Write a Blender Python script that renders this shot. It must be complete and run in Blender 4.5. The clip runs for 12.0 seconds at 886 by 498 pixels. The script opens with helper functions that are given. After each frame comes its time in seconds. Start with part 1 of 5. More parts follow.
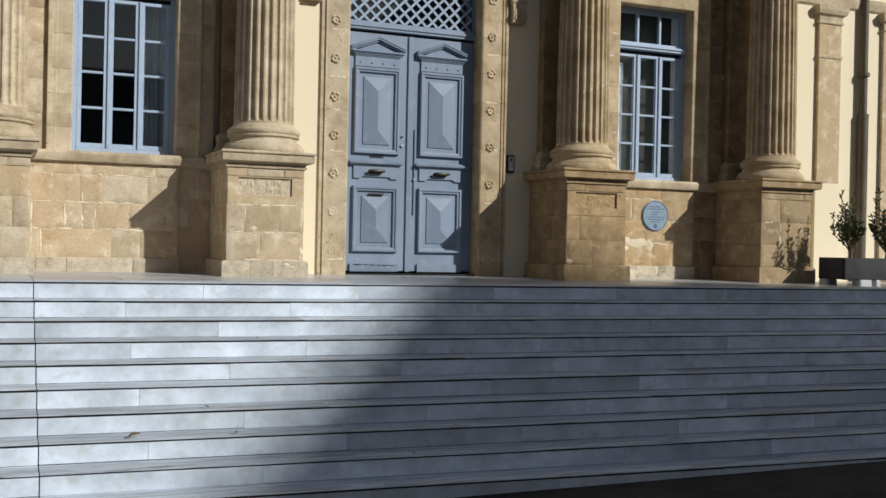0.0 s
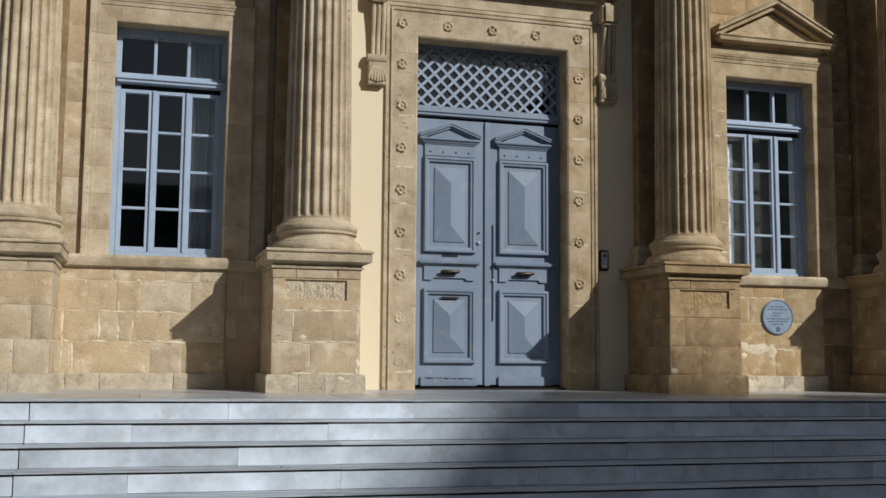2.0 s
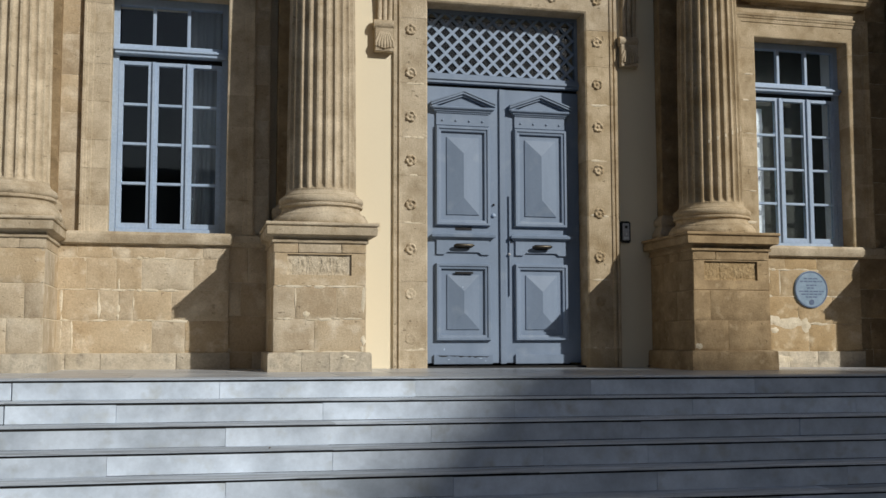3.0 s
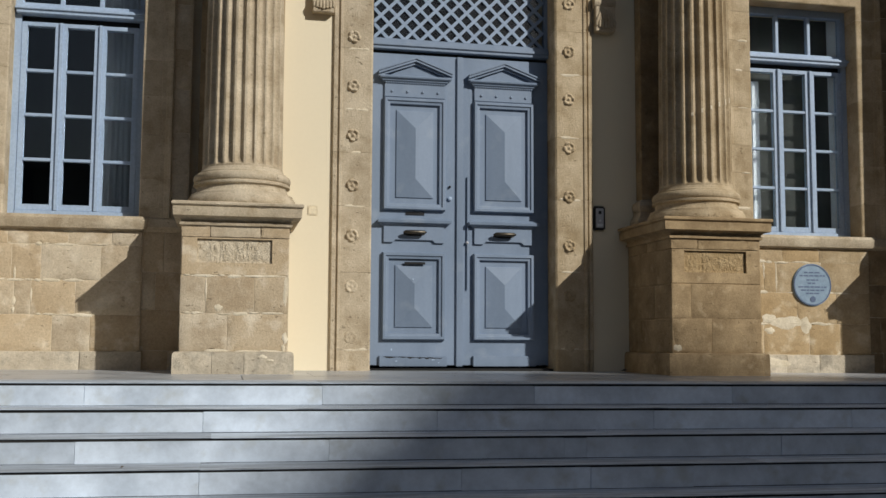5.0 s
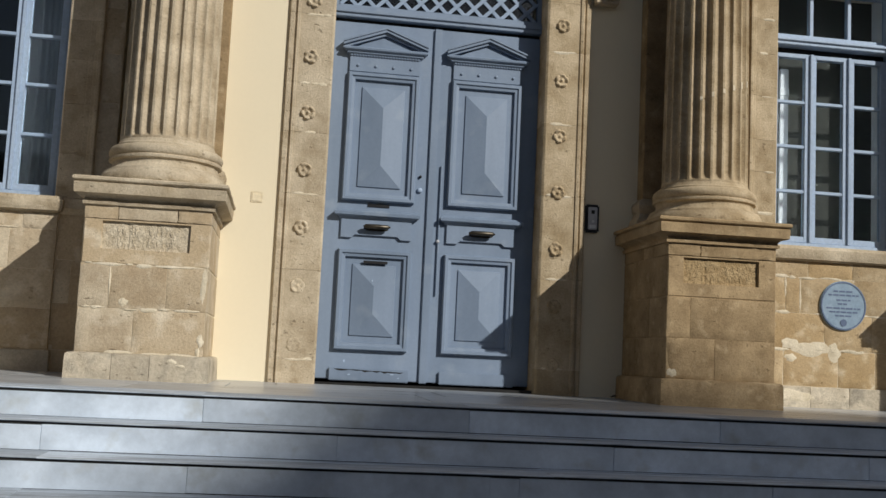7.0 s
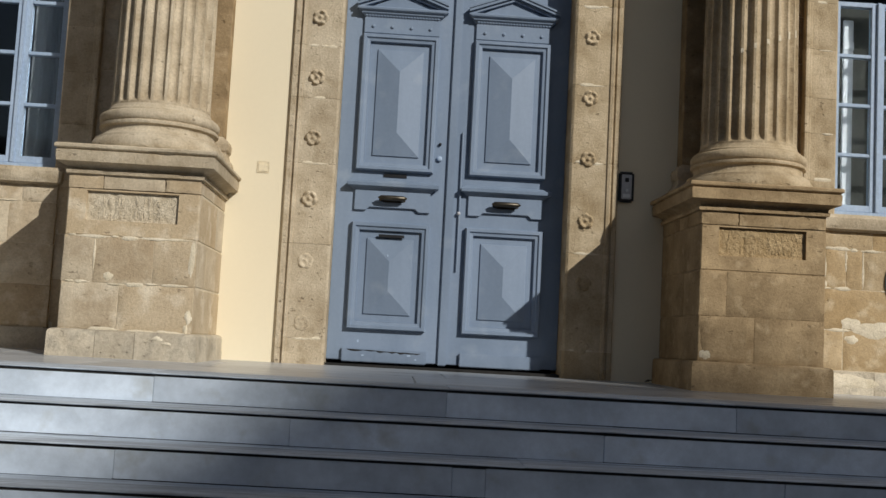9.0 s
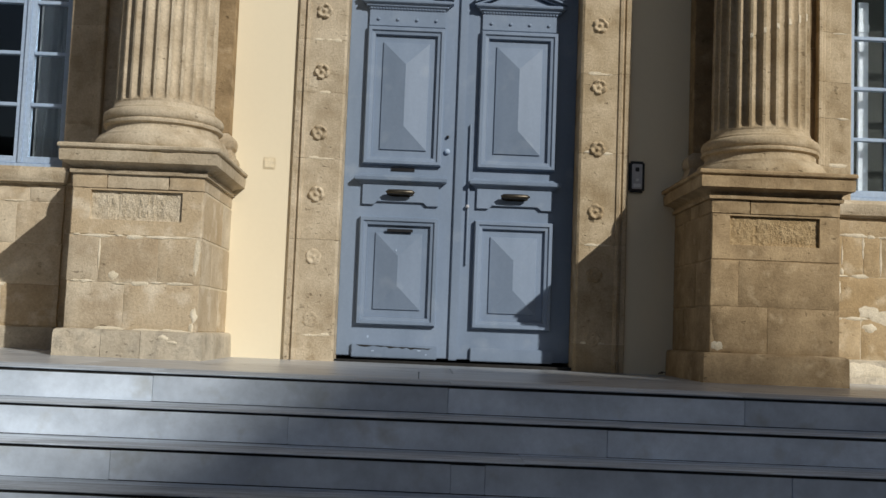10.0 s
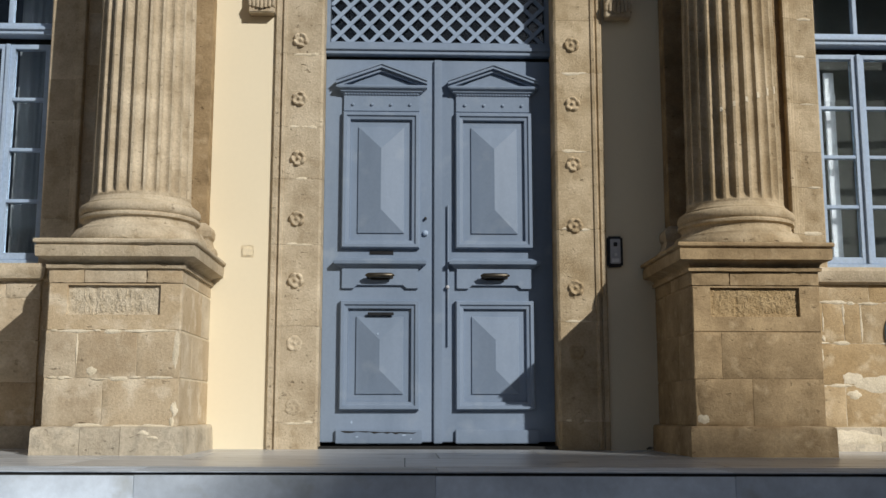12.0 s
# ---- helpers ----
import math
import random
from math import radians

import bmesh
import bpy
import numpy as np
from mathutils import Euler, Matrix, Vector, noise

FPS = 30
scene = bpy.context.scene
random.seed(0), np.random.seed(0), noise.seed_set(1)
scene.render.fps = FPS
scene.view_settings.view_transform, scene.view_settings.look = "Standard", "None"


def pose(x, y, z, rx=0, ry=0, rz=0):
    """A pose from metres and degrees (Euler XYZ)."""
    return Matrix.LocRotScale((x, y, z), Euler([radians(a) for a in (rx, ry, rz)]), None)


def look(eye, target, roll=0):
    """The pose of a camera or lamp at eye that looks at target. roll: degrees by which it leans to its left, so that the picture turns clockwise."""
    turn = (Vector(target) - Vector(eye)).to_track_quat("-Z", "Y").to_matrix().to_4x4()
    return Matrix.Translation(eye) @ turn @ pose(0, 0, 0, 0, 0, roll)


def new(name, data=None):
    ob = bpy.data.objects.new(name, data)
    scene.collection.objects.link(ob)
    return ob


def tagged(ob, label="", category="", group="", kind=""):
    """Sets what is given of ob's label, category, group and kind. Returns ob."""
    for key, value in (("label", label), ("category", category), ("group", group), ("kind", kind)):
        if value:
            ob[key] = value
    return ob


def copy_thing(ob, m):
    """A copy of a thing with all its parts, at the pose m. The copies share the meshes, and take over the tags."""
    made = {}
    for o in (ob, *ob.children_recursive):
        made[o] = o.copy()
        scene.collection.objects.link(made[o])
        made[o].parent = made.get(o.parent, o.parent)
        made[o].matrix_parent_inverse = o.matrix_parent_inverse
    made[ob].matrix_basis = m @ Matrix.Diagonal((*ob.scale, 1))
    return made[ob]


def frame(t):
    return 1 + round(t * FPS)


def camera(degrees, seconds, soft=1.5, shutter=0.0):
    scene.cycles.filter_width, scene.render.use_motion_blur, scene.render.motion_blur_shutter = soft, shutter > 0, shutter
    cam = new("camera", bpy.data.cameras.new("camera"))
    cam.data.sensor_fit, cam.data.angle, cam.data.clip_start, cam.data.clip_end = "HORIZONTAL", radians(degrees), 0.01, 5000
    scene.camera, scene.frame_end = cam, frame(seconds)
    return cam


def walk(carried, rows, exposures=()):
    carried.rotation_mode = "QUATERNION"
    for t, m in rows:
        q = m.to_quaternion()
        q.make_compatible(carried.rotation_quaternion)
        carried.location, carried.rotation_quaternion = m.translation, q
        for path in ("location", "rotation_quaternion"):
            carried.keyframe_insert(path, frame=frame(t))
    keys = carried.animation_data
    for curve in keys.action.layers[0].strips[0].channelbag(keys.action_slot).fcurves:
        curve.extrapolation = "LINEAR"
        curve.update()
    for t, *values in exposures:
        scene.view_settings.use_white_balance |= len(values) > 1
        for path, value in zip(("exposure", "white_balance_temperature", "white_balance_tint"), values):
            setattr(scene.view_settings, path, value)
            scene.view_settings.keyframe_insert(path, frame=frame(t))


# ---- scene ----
cam = camera(45.9, 12.0)
PATH = [
    (0, (1.719, 1.136, 1.893), (2.494, 2.98, 1.884), 1.2),
    (0.5, (1.986, 1.403, 1.889), (2.705, 3.269, 1.915), 0.8),
    (1, (2.199, 1.736, 1.876), (2.867, 3.619, 1.961), 0.5),
    (1.5, (2.423, 2.061, 1.865), (3.036, 3.956, 2.044), 0.4),
    (2, (2.691, 2.352, 1.842), (3.237, 4.265, 2.049), 0.4),
    (2.5, (2.904, 2.517, 1.801), (3.399, 4.445, 1.991), 0.2),
    (4.5, (3.859, 3.397, 1.765), (4.277, 5.346, 1.931), -0.3),
    (5, (4.101, 3.699, 1.765), (4.51, 5.649, 1.943), 0.3),
    (5.5, (4.338, 4.004, 1.755), (4.736, 5.955, 1.945), 0.8),
    (6, (4.587, 4.275, 1.757), (4.962, 6.229, 1.955), 1.5),
    (6.5, (4.825, 4.523, 1.759), (5.167, 6.483, 1.963), 2.1),
    (7, (5.084, 4.784, 1.749), (5.377, 6.751, 1.958), 2.7),
    (9, (5.8, 5.276, 1.723), (5.889, 7.266, 1.9), 3.0),
    (9.5, (5.928, 5.299, 1.734), (5.974, 7.292, 1.903), 2.7),
    (10, (5.935, 5.342, 1.737), (5.972, 7.335, 1.899), 2.2),
    (10.5, (5.921, 5.354, 1.761), (5.963, 7.346, 1.936), 1.5),
    (11, (5.921, 5.355, 1.772), (5.973, 7.342, 1.99), 0.8),
    (11.5, (5.927, 5.346, 1.775), (5.988, 7.327, 2.041), 0.2),
    (12, (5.929, 5.354, 1.783), (6.002, 7.329, 2.088), -0.0),
]
walk(cam, [(t, look(eye, target, roll)) for t, eye, target, roll in PATH],
     exposures=[(0, 0.05), (1, -0.02), (2.5, -0.2), (5, -0.2), (7, -0.16), (9.5, -0.2), (10.5, -0.17), (12, -0.11)])

# ---- world, sun, exposure ----
SUN = Vector((0.80, -1.0, 0.73)).normalized()
world = bpy.data.worlds.new("sky")
scene.world = world
world.use_nodes = True
wn = world.node_tree
bg = wn.nodes["Background"]
sky = wn.nodes.new("ShaderNodeTexSky")
sky.sky_type = "NISHITA"
sky.sun_disc = False
sky.sun_elevation = math.asin(SUN.z)
sky.sun_rotation = math.atan2(SUN.x, SUN.y)
wn.links.new(sky.outputs[0], bg.inputs[0])
sky.dust_density, sky.ozone_density = 1.8, 0.9
bg.inputs[1].default_value = 0.0435
sun_data = bpy.data.lights.new("sun", "SUN")
sun_data.energy, sun_data.angle, sun_data.color = 3.85, radians(0.6), (1.0, 0.97, 0.91)
sun = new("sun", sun_data)
sun.matrix_world = look(SUN * 60, (0, 0, 0))


# ---- materials ----
def mat(name, a, b, rough=0.8, scale=3.0, grain=60.0, bump=0.15, vary=0.15, spec=0.3, streak=0.0, spots=None, spot_lo=0.62, tint=None, speckle=0.12, pits=0.0, stretch=None):
    """Two base colours mixed by broad stains, fine grain and relief, a tone that changes from piece to piece."""
    m = bpy.data.materials.new(name)
    m.use_nodes = True
    n, l = m.node_tree.nodes, m.node_tree.links
    p = n["Principled BSDF"]
    tc = n.new("ShaderNodeTexCoord")
    src = tc.outputs["Object"]
    info = n.new("ShaderNodeObjectInfo")
    shift = n.new("ShaderNodeVectorMath"); shift.operation = "ADD"
    mul = n.new("ShaderNodeMath"); mul.operation = "MULTIPLY"; mul.inputs[1].default_value = 37.0
    l.new(info.outputs["Random"], mul.inputs[0])
    l.new(src, shift.inputs[0]); l.new(mul.outputs[0], shift.inputs[1])
    broad = n.new("ShaderNodeTexNoise")
    broad.inputs["Scale"].default_value, broad.inputs["Detail"].default_value = scale, 6
    broad.inputs["Roughness"].default_value = 0.62
    if streak:
        mp = n.new("ShaderNodeMapping"); mp.inputs["Scale"].default_value = stretch or (1.0, 1.0, streak)
        l.new(shift.outputs[0], mp.inputs[0]); l.new(mp.outputs[0], broad.inputs["Vector"])
    else:
        l.new(shift.outputs[0], broad.inputs["Vector"])
    ramp = n.new("ShaderNodeValToRGB")
    ramp.color_ramp.elements[0].position, ramp.color_ramp.elements[1].position = 0.32, 0.68
    ramp.color_ramp.elements[0].color, ramp.color_ramp.elements[1].color = (*a, 1), (*b, 1)
    l.new(broad.outputs["Fac"], ramp.inputs[0])
    col = ramp.outputs[0]
    if tint:
        half = n.new("ShaderNodeMath"); half.operation = "MULTIPLY"; half.inputs[1].default_value = 0.7
        l.new(info.outputs["Random"], half.inputs[0])
        tm = n.new("ShaderNodeMix"); tm.data_type = "RGBA"
        l.new(half.outputs[0], tm.inputs[0]); l.new(col, tm.inputs[6]); tm.inputs[7].default_value = (*tint, 1)
        col = tm.outputs[2]
    fine = n.new("ShaderNodeTexNoise")
    fine.inputs["Scale"].default_value, fine.inputs["Detail"].default_value = grain, 5
    fine.inputs["Roughness"].default_value = 0.7
    l.new(src, fine.inputs["Vector"])
    if spots:
        mid = n.new("ShaderNodeTexNoise")
        mid.inputs["Scale"].default_value, mid.inputs["Detail"].default_value = scale * 2.3, 8
        l.new(mp.outputs[0] if streak > 1 else src, mid.inputs["Vector"])
        r2 = n.new("ShaderNodeValToRGB")
        r2.color_ramp.elements[0].position, r2.color_ramp.elements[1].position = spot_lo, spot_lo + 0.22
        l.new(mid.outputs["Fac"], r2.inputs[0])
        mx = n.new("ShaderNodeMix"); mx.data_type = "RGBA"
        l.new(r2.outputs[0], mx.inputs[0]); l.new(col, mx.inputs[6]); mx.inputs[7].default_value = (*spots, 1)
        col = mx.outputs[2]
    # brightness: grain and piece tone
    mr = n.new("ShaderNodeMapRange")
    mr.inputs["From Min"].default_value, mr.inputs["From Max"].default_value = 0.3, 0.7
    mr.inputs["To Min"].default_value, mr.inputs["To Max"].default_value = 1 - speckle, 1 + speckle
    l.new(fine.outputs["Fac"], mr.inputs["Value"])
    pr = n.new("ShaderNodeMapRange")
    pr.inputs["To Min"].default_value, pr.inputs["To Max"].default_value = 1 - vary, 1 + vary
    l.new(info.outputs["Random"], pr.inputs["Value"])
    mm = n.new("ShaderNodeMath"); mm.operation = "MULTIPLY"
    l.new(mr.outputs[0], mm.inputs[0]); l.new(pr.outputs[0], mm.inputs[1])
    sc = n.new("ShaderNodeVectorMath"); sc.operation = "SCALE"
    l.new(col, sc.inputs[0]); l.new(mm.outputs[0], sc.inputs["Scale"])
    l.new(sc.outputs[0], p.inputs["Base Color"])
    if pits:
        pit = n.new("ShaderNodeTexNoise")
        pit.inputs["Scale"].default_value, pit.inputs["Detail"].default_value = 24.0, 4
        pm = n.new("ShaderNodeMapping"); pm.inputs["Scale"].default_value = (0.8, 1.0, 1.5)
        l.new(shift.outputs[0], pm.inputs[0]); l.new(pm.outputs[0], pit.inputs["Vector"])
        hole = n.new("ShaderNodeMapRange")
        hole.inputs["From Min"].default_value, hole.inputs["From Max"].default_value = 0.66, 0.74
        hole.inputs["To Min"].default_value, hole.inputs["To Max"].default_value = 0.0, 1.0
        l.new(pit.outputs["Fac"], hole.inputs["Value"])
        pmx = n.new("ShaderNodeMix"); pmx.data_type = "RGBA"
        hf = n.new("ShaderNodeMath"); hf.operation = "MULTIPLY"; hf.inputs[1].default_value = pits
        l.new(hole.outputs[0], hf.inputs[0]); l.new(hf.outputs[0], pmx.inputs[0])
        l.new(sc.outputs[0], pmx.inputs[6]); pmx.inputs[7].default_value = (a[0] * 0.45, a[1] * 0.42, a[2] * 0.4, 1)
        l.new(pmx.outputs[2], p.inputs["Base Color"])
    rr = n.new("ShaderNodeMapRange")
    rr.inputs["To Min"].default_value, rr.inputs["To Max"].default_value = max(0.05, rough - 0.12), min(1, rough + 0.12)
    l.new(broad.outputs["Fac"], rr.inputs["Value"]); l.new(rr.outputs[0], p.inputs["Roughness"])
    p.inputs["Specular IOR Level"].default_value = spec
    if bump:
        ad = n.new("ShaderNodeMath"); ad.operation = "MULTIPLY_ADD"; ad.inputs[1].default_value = 2.5
        l.new(broad.outputs["Fac"], ad.inputs[0]); l.new(fine.outputs["Fac"], ad.inputs[2])
        if pits:
            sub = n.new("ShaderNodeMath"); sub.operation = "MULTIPLY_ADD"; sub.inputs[1].default_value = -1.2
            l.new(hole.outputs[0], sub.inputs[0]); l.new(ad.outputs[0], sub.inputs[2])
            ad = sub
        bp = n.new("ShaderNodeBump")
        bp.inputs["Strength"].default_value, bp.inputs["Distance"].default_value = bump, 0.012
        l.new(ad.outputs[0], bp.inputs["Height"]); l.new(bp.outputs[0], p.inputs["Normal"])
    return m


STONE = mat("limestone", (0.41, 0.322, 0.218), (0.68, 0.59, 0.445), 0.92, 2.6, 60, 0.5, 0.09, 0.12, spots=(0.70, 0.615, 0.475), spot_lo=0.53, tint=(0.44, 0.325, 0.19), speckle=0.15, pits=0.48)
# Brown stone made darker: shade beside and behind the columns is in its colour.
SHADED_BROWNSTONE = mat("shaded_brown_limestone", (0.205, 0.145, 0.080), (0.395, 0.290, 0.168), 0.92, 4.2, 60, 0.45, 0.12, 0.12, speckle=0.15, spots=(0.46, 0.355, 0.225), spot_lo=0.56, pits=0.48)
GOLDSTONE = mat("golden_limestone", (0.36, 0.262, 0.145), (0.60, 0.478, 0.315), 0.92, 3.0, 60, 0.5, 0.12, 0.12, spots=(0.64, 0.54, 0.385), spot_lo=0.55, tint=(0.38, 0.265, 0.135), speckle=0.15, pits=0.48)
CARVED_GOLD = mat("golden_carved_limestone", (0.36, 0.272, 0.162), (0.60, 0.492, 0.340), 0.92, 3.4, 65, 0.6, 0.05, 0.12, spots=(0.33, 0.248, 0.145), spot_lo=0.55, speckle=0.15, pits=0.48)
TANSTONE = mat("tan_limestone", (0.27, 0.20, 0.118), (0.50, 0.40, 0.26), 0.92, 3.4, 60, 0.45, 0.12, 0.12, speckle=0.15, spots=(0.56, 0.46, 0.32), spot_lo=0.56, tint=(0.30, 0.215, 0.12), pits=0.48)
OCHRESTONE = mat("ochre_limestone", (0.245, 0.172, 0.094), (0.46, 0.338, 0.196), 0.92, 4.2, 60, 0.45, 0.10, 0.12, speckle=0.15, spots=(0.50, 0.385, 0.24), spot_lo=0.56, pits=0.48)
PALESTONE = mat("pale_limestone", (0.42, 0.36, 0.27), (0.63, 0.56, 0.44), 0.92, 4.0, 60, 0.6, 0.08, 0.12, speckle=0.15, spots=(0.33, 0.295, 0.235), spot_lo=0.52, pits=0.48)
BROWN_TABLET = mat("worn_brown_limestone", (0.36, 0.25, 0.125), (0.50, 0.37, 0.21), 0.95, 16.0, 75, 0.9, 0.03, 0.1)
CARVED = mat("carved_limestone", (0.39, 0.312, 0.21), (0.645, 0.555, 0.415), 0.92, 3.4, 65, 0.6, 0.05, 0.12, spots=(0.37, 0.292, 0.19), spot_lo=0.55, speckle=0.15, pits=0.48)
INSCRIBED = mat("weathered_limestone", (0.50, 0.415, 0.29), (0.74, 0.65, 0.50), 0.95, 14.0, 90, 0.9, 0.03, 0.1)
MORTAR = mat("mortar", (0.56, 0.475, 0.335), (0.70, 0.615, 0.46), 0.95, 5, 90, 0.3, 0.0, 0.1)
REPAIR = mat("pale_repair_mortar", (0.60, 0.52, 0.375), (0.78, 0.70, 0.55), 0.95, 9, 90, 0.5, 0.04, 0.1)
PLASTER = mat("cream_plaster", (0.80, 0.71, 0.525), (0.83, 0.745, 0.56), 0.9, 0.4, 30, 0.0, 0.0, 0.12, speckle=0.012)
BLUE = mat("blue_grey_paint", (0.176, 0.232, 0.318), (0.236, 0.301, 0.404), 0.50, 2.2, 40, 0.07, 0.03, 0.3, streak=0.25, spots=(0.27, 0.328, 0.41), spot_lo=0.58, speckle=0.04)
GRILLE_BLUE = mat("grille_blue_paint", (0.25, 0.325, 0.44), (0.31, 0.395, 0.52), 0.5, 3.0, 40, 0.06, 0.03, 0.3)
LIGHTBLUE = mat("pale_blue_paint", (0.33, 0.43, 0.58), (0.40, 0.50, 0.64), 0.5, 3.0, 40, 0.06, 0.02, 0.3)
MARBLE = mat("marble", (0.435, 0.495, 0.565), (0.70, 0.785, 0.885), 0.40, 3.4, 26, 0.05, 0.15, 0.4, streak=2.0, stretch=(0.8, 1.0, 0.9), spots=(0.44, 0.47, 0.475), spot_lo=0.55, speckle=0.06)
TREAD_MARBLE = mat("worn_tread_marble", (0.30, 0.335, 0.38), (0.64, 0.715, 0.80), 0.62, 4.2, 30, 0.12, 0.16, 0.22, streak=2.0, stretch=(0.35, 5.5, 1.0), spots=(0.15, 0.16, 0.17), spot_lo=0.53, speckle=0.10)
LANDING = mat("worn_marble", (0.26, 0.27, 0.285), (0.58, 0.605, 0.63), 0.31, 3.2, 30, 0.03, 0.12, 0.5, streak=2.0, stretch=(0.6, 3.0, 1.0), spots=(0.28, 0.29, 0.30), spot_lo=0.56, speckle=0.05)
# Near-black for joints, and for the shade painted under the transoms.
JOINT_AND_SHADE = mat("dark_joint_and_shade", (0.022, 0.022, 0.022), (0.045, 0.044, 0.042), 0.95, 4, 60, 0.1, 0.0, 0.1)
ASPHALT = mat("asphalt", (0.022, 0.022, 0.022), (0.06, 0.057, 0.053), 0.9, 2.6, 110, 0.6, 0.0, 0.25, spots=(0.085, 0.078, 0.068), spot_lo=0.6, speckle=0.3)
BLACK = mat("black_plastic", (0.012, 0.012, 0.014), (0.02, 0.02, 0.022), 0.4, 6, 40, 0.02, 0.0, 0.4)
GREY = mat("grey_plastic", (0.44, 0.45, 0.48), (0.50, 0.51, 0.54), 0.45, 6, 40, 0.02, 0.0, 0.4)
PLATE = mat("cream_plastic", (0.77, 0.67, 0.475), (0.80, 0.70, 0.50), 0.5, 6, 40, 0.02, 0.0, 0.3)
BRASS = mat("tarnished_brass", (0.055, 0.048, 0.038), (0.13, 0.112, 0.085), 0.42, 12, 60, 0.05, 0.0, 0.5)
BRASS.node_tree.nodes["Principled BSDF"].inputs["Metallic"].default_value = 0.85
ENAMEL = mat("blue_enamel", (0.21, 0.30, 0.395), (0.285, 0.38, 0.48), 0.4, 9, 40, 0.03, 0.0, 0.4)
NAVY = mat("navy_lettering", (0.10, 0.14, 0.23), (0.13, 0.17, 0.27), 0.5, 5, 40, 0.0, 0.0, 0.3)
WHITE = mat("white_paint", (0.66, 0.68, 0.70), (0.75, 0.76, 0.77), 0.6, 5, 40, 0.04, 0.0, 0.3)
CURTAIN = mat("curtain_cloth", (0.05, 0.052, 0.046), (0.072, 0.074, 0.066), 0.95, 2, 120, 0.1, 0.05, 0.1)
SHEER = mat("blue_grey_cloth", (0.17, 0.185, 0.20), (0.24, 0.26, 0.28), 0.95, 2, 120, 0.1, 0.05, 0.1)
# Almost black: the darkness of the unlit rooms is put into their colour.
ROOM = mat("unlit_room_dark", (0.036, 0.039, 0.046), (0.052, 0.056, 0.062), 0.9, 1, 20, 0.0, 0.0, 0.1)
CONCRETE = mat("grey_concrete", (0.045, 0.047, 0.05), (0.075, 0.077, 0.08), 0.9, 3, 70, 0.3, 0.05, 0.2)
LEAF = mat("leaf", (0.055, 0.065, 0.030), (0.10, 0.115, 0.06), 0.6, 8, 60, 0.0, 0.1, 0.3)
BARK = mat("bark", (0.10, 0.075, 0.05), (0.17, 0.13, 0.09), 0.95, 20, 90, 0.4, 0.0, 0.1)
SOIL = mat("soil", (0.05, 0.035, 0.022), (0.08, 0.06, 0.04), 0.98, 9, 70, 0.5, 0.0, 0.1)
PIPE = mat("brown_pipe_paint", (0.10, 0.085, 0.06), (0.14, 0.12, 0.09), 0.5, 5, 50, 0.04, 0.0, 0.3)
FARWALL = mat("far_wall_paint", (0.30, 0.28, 0.24), (0.40, 0.37, 0.32), 0.9, 0.3, 8, 0.0, 0.1, 0.1)
FARGLASS = mat("far_window_paint", (0.05, 0.055, 0.06), (0.08, 0.085, 0.09), 0.3, 1, 8, 0.0, 0.1, 0.4)

GLASS = bpy.data.materials.new("window_glass")
GLASS.use_nodes = True
gp = GLASS.node_tree.nodes["Principled BSDF"]
gp.inputs["Base Color"].default_value = (0.82, 0.88, 0.92, 1)
gp.inputs["Roughness"].default_value = 0.02
gp.inputs["IOR"].default_value = 1.5
gp.inputs["Transmission Weight"].default_value = 1.0


# ---- mesh helpers ----
def part(name, geo, material, parent=None, label="", bevel=0.0, smooth=0.0):
    """Link vertices and faces as one mesh object under a thing or a part."""
    me = bpy.data.meshes.new(name)
    bm = bmesh.new()
    vs = [bm.verts.new(v) for v in geo[0]]
    for f in geo[1]:
        try:
            bm.faces.new([vs[i] for i in f])
        except ValueError:
            pass
    bmesh.ops.remove_doubles(bm, verts=bm.verts, dist=1e-5)
    bmesh.ops.recalc_face_normals(bm, faces=bm.faces)
    if bevel:
        edges = [e for e in bm.edges if len(e.link_faces) == 2 and e.calc_face_angle(0) > 0.5]
        bmesh.ops.bevel(bm, geom=edges, offset=bevel, segments=2, affect="EDGES", clamp_overlap=True)
    bm.to_mesh(me)
    bm.free()
    if smooth:
        me.polygons.foreach_set("use_smooth", [True] * len(me.polygons))
        me.set_sharp_from_angle(angle=radians(smooth))
    me.materials.append(material)
    ob = new(name, me)
    if parent is not None:
        ob.parent = parent
    if label:
        tagged(ob, label)
    return ob


def thing(name, label, category, group="", kind=""):
    return tagged(new(name), label, category, group, kind)


def geo():
    return [], []


def add(g, verts, faces):
    o = len(g[0])
    g[0].extend(verts)
    g[1].extend([tuple(i + o for i in f) for f in faces])
    return g


def box(g, x0, x1, y0, y1, z0, z1):
    v = [(x, y, z) for z in (z0, z1) for y in (y0, y1) for x in (x0, x1)]
    return add(g, v, [(0, 1, 3, 2), (4, 5, 7, 6), (0, 1, 5, 4), (2, 3, 7, 6), (0, 2, 6, 4), (1, 3, 7, 5)])


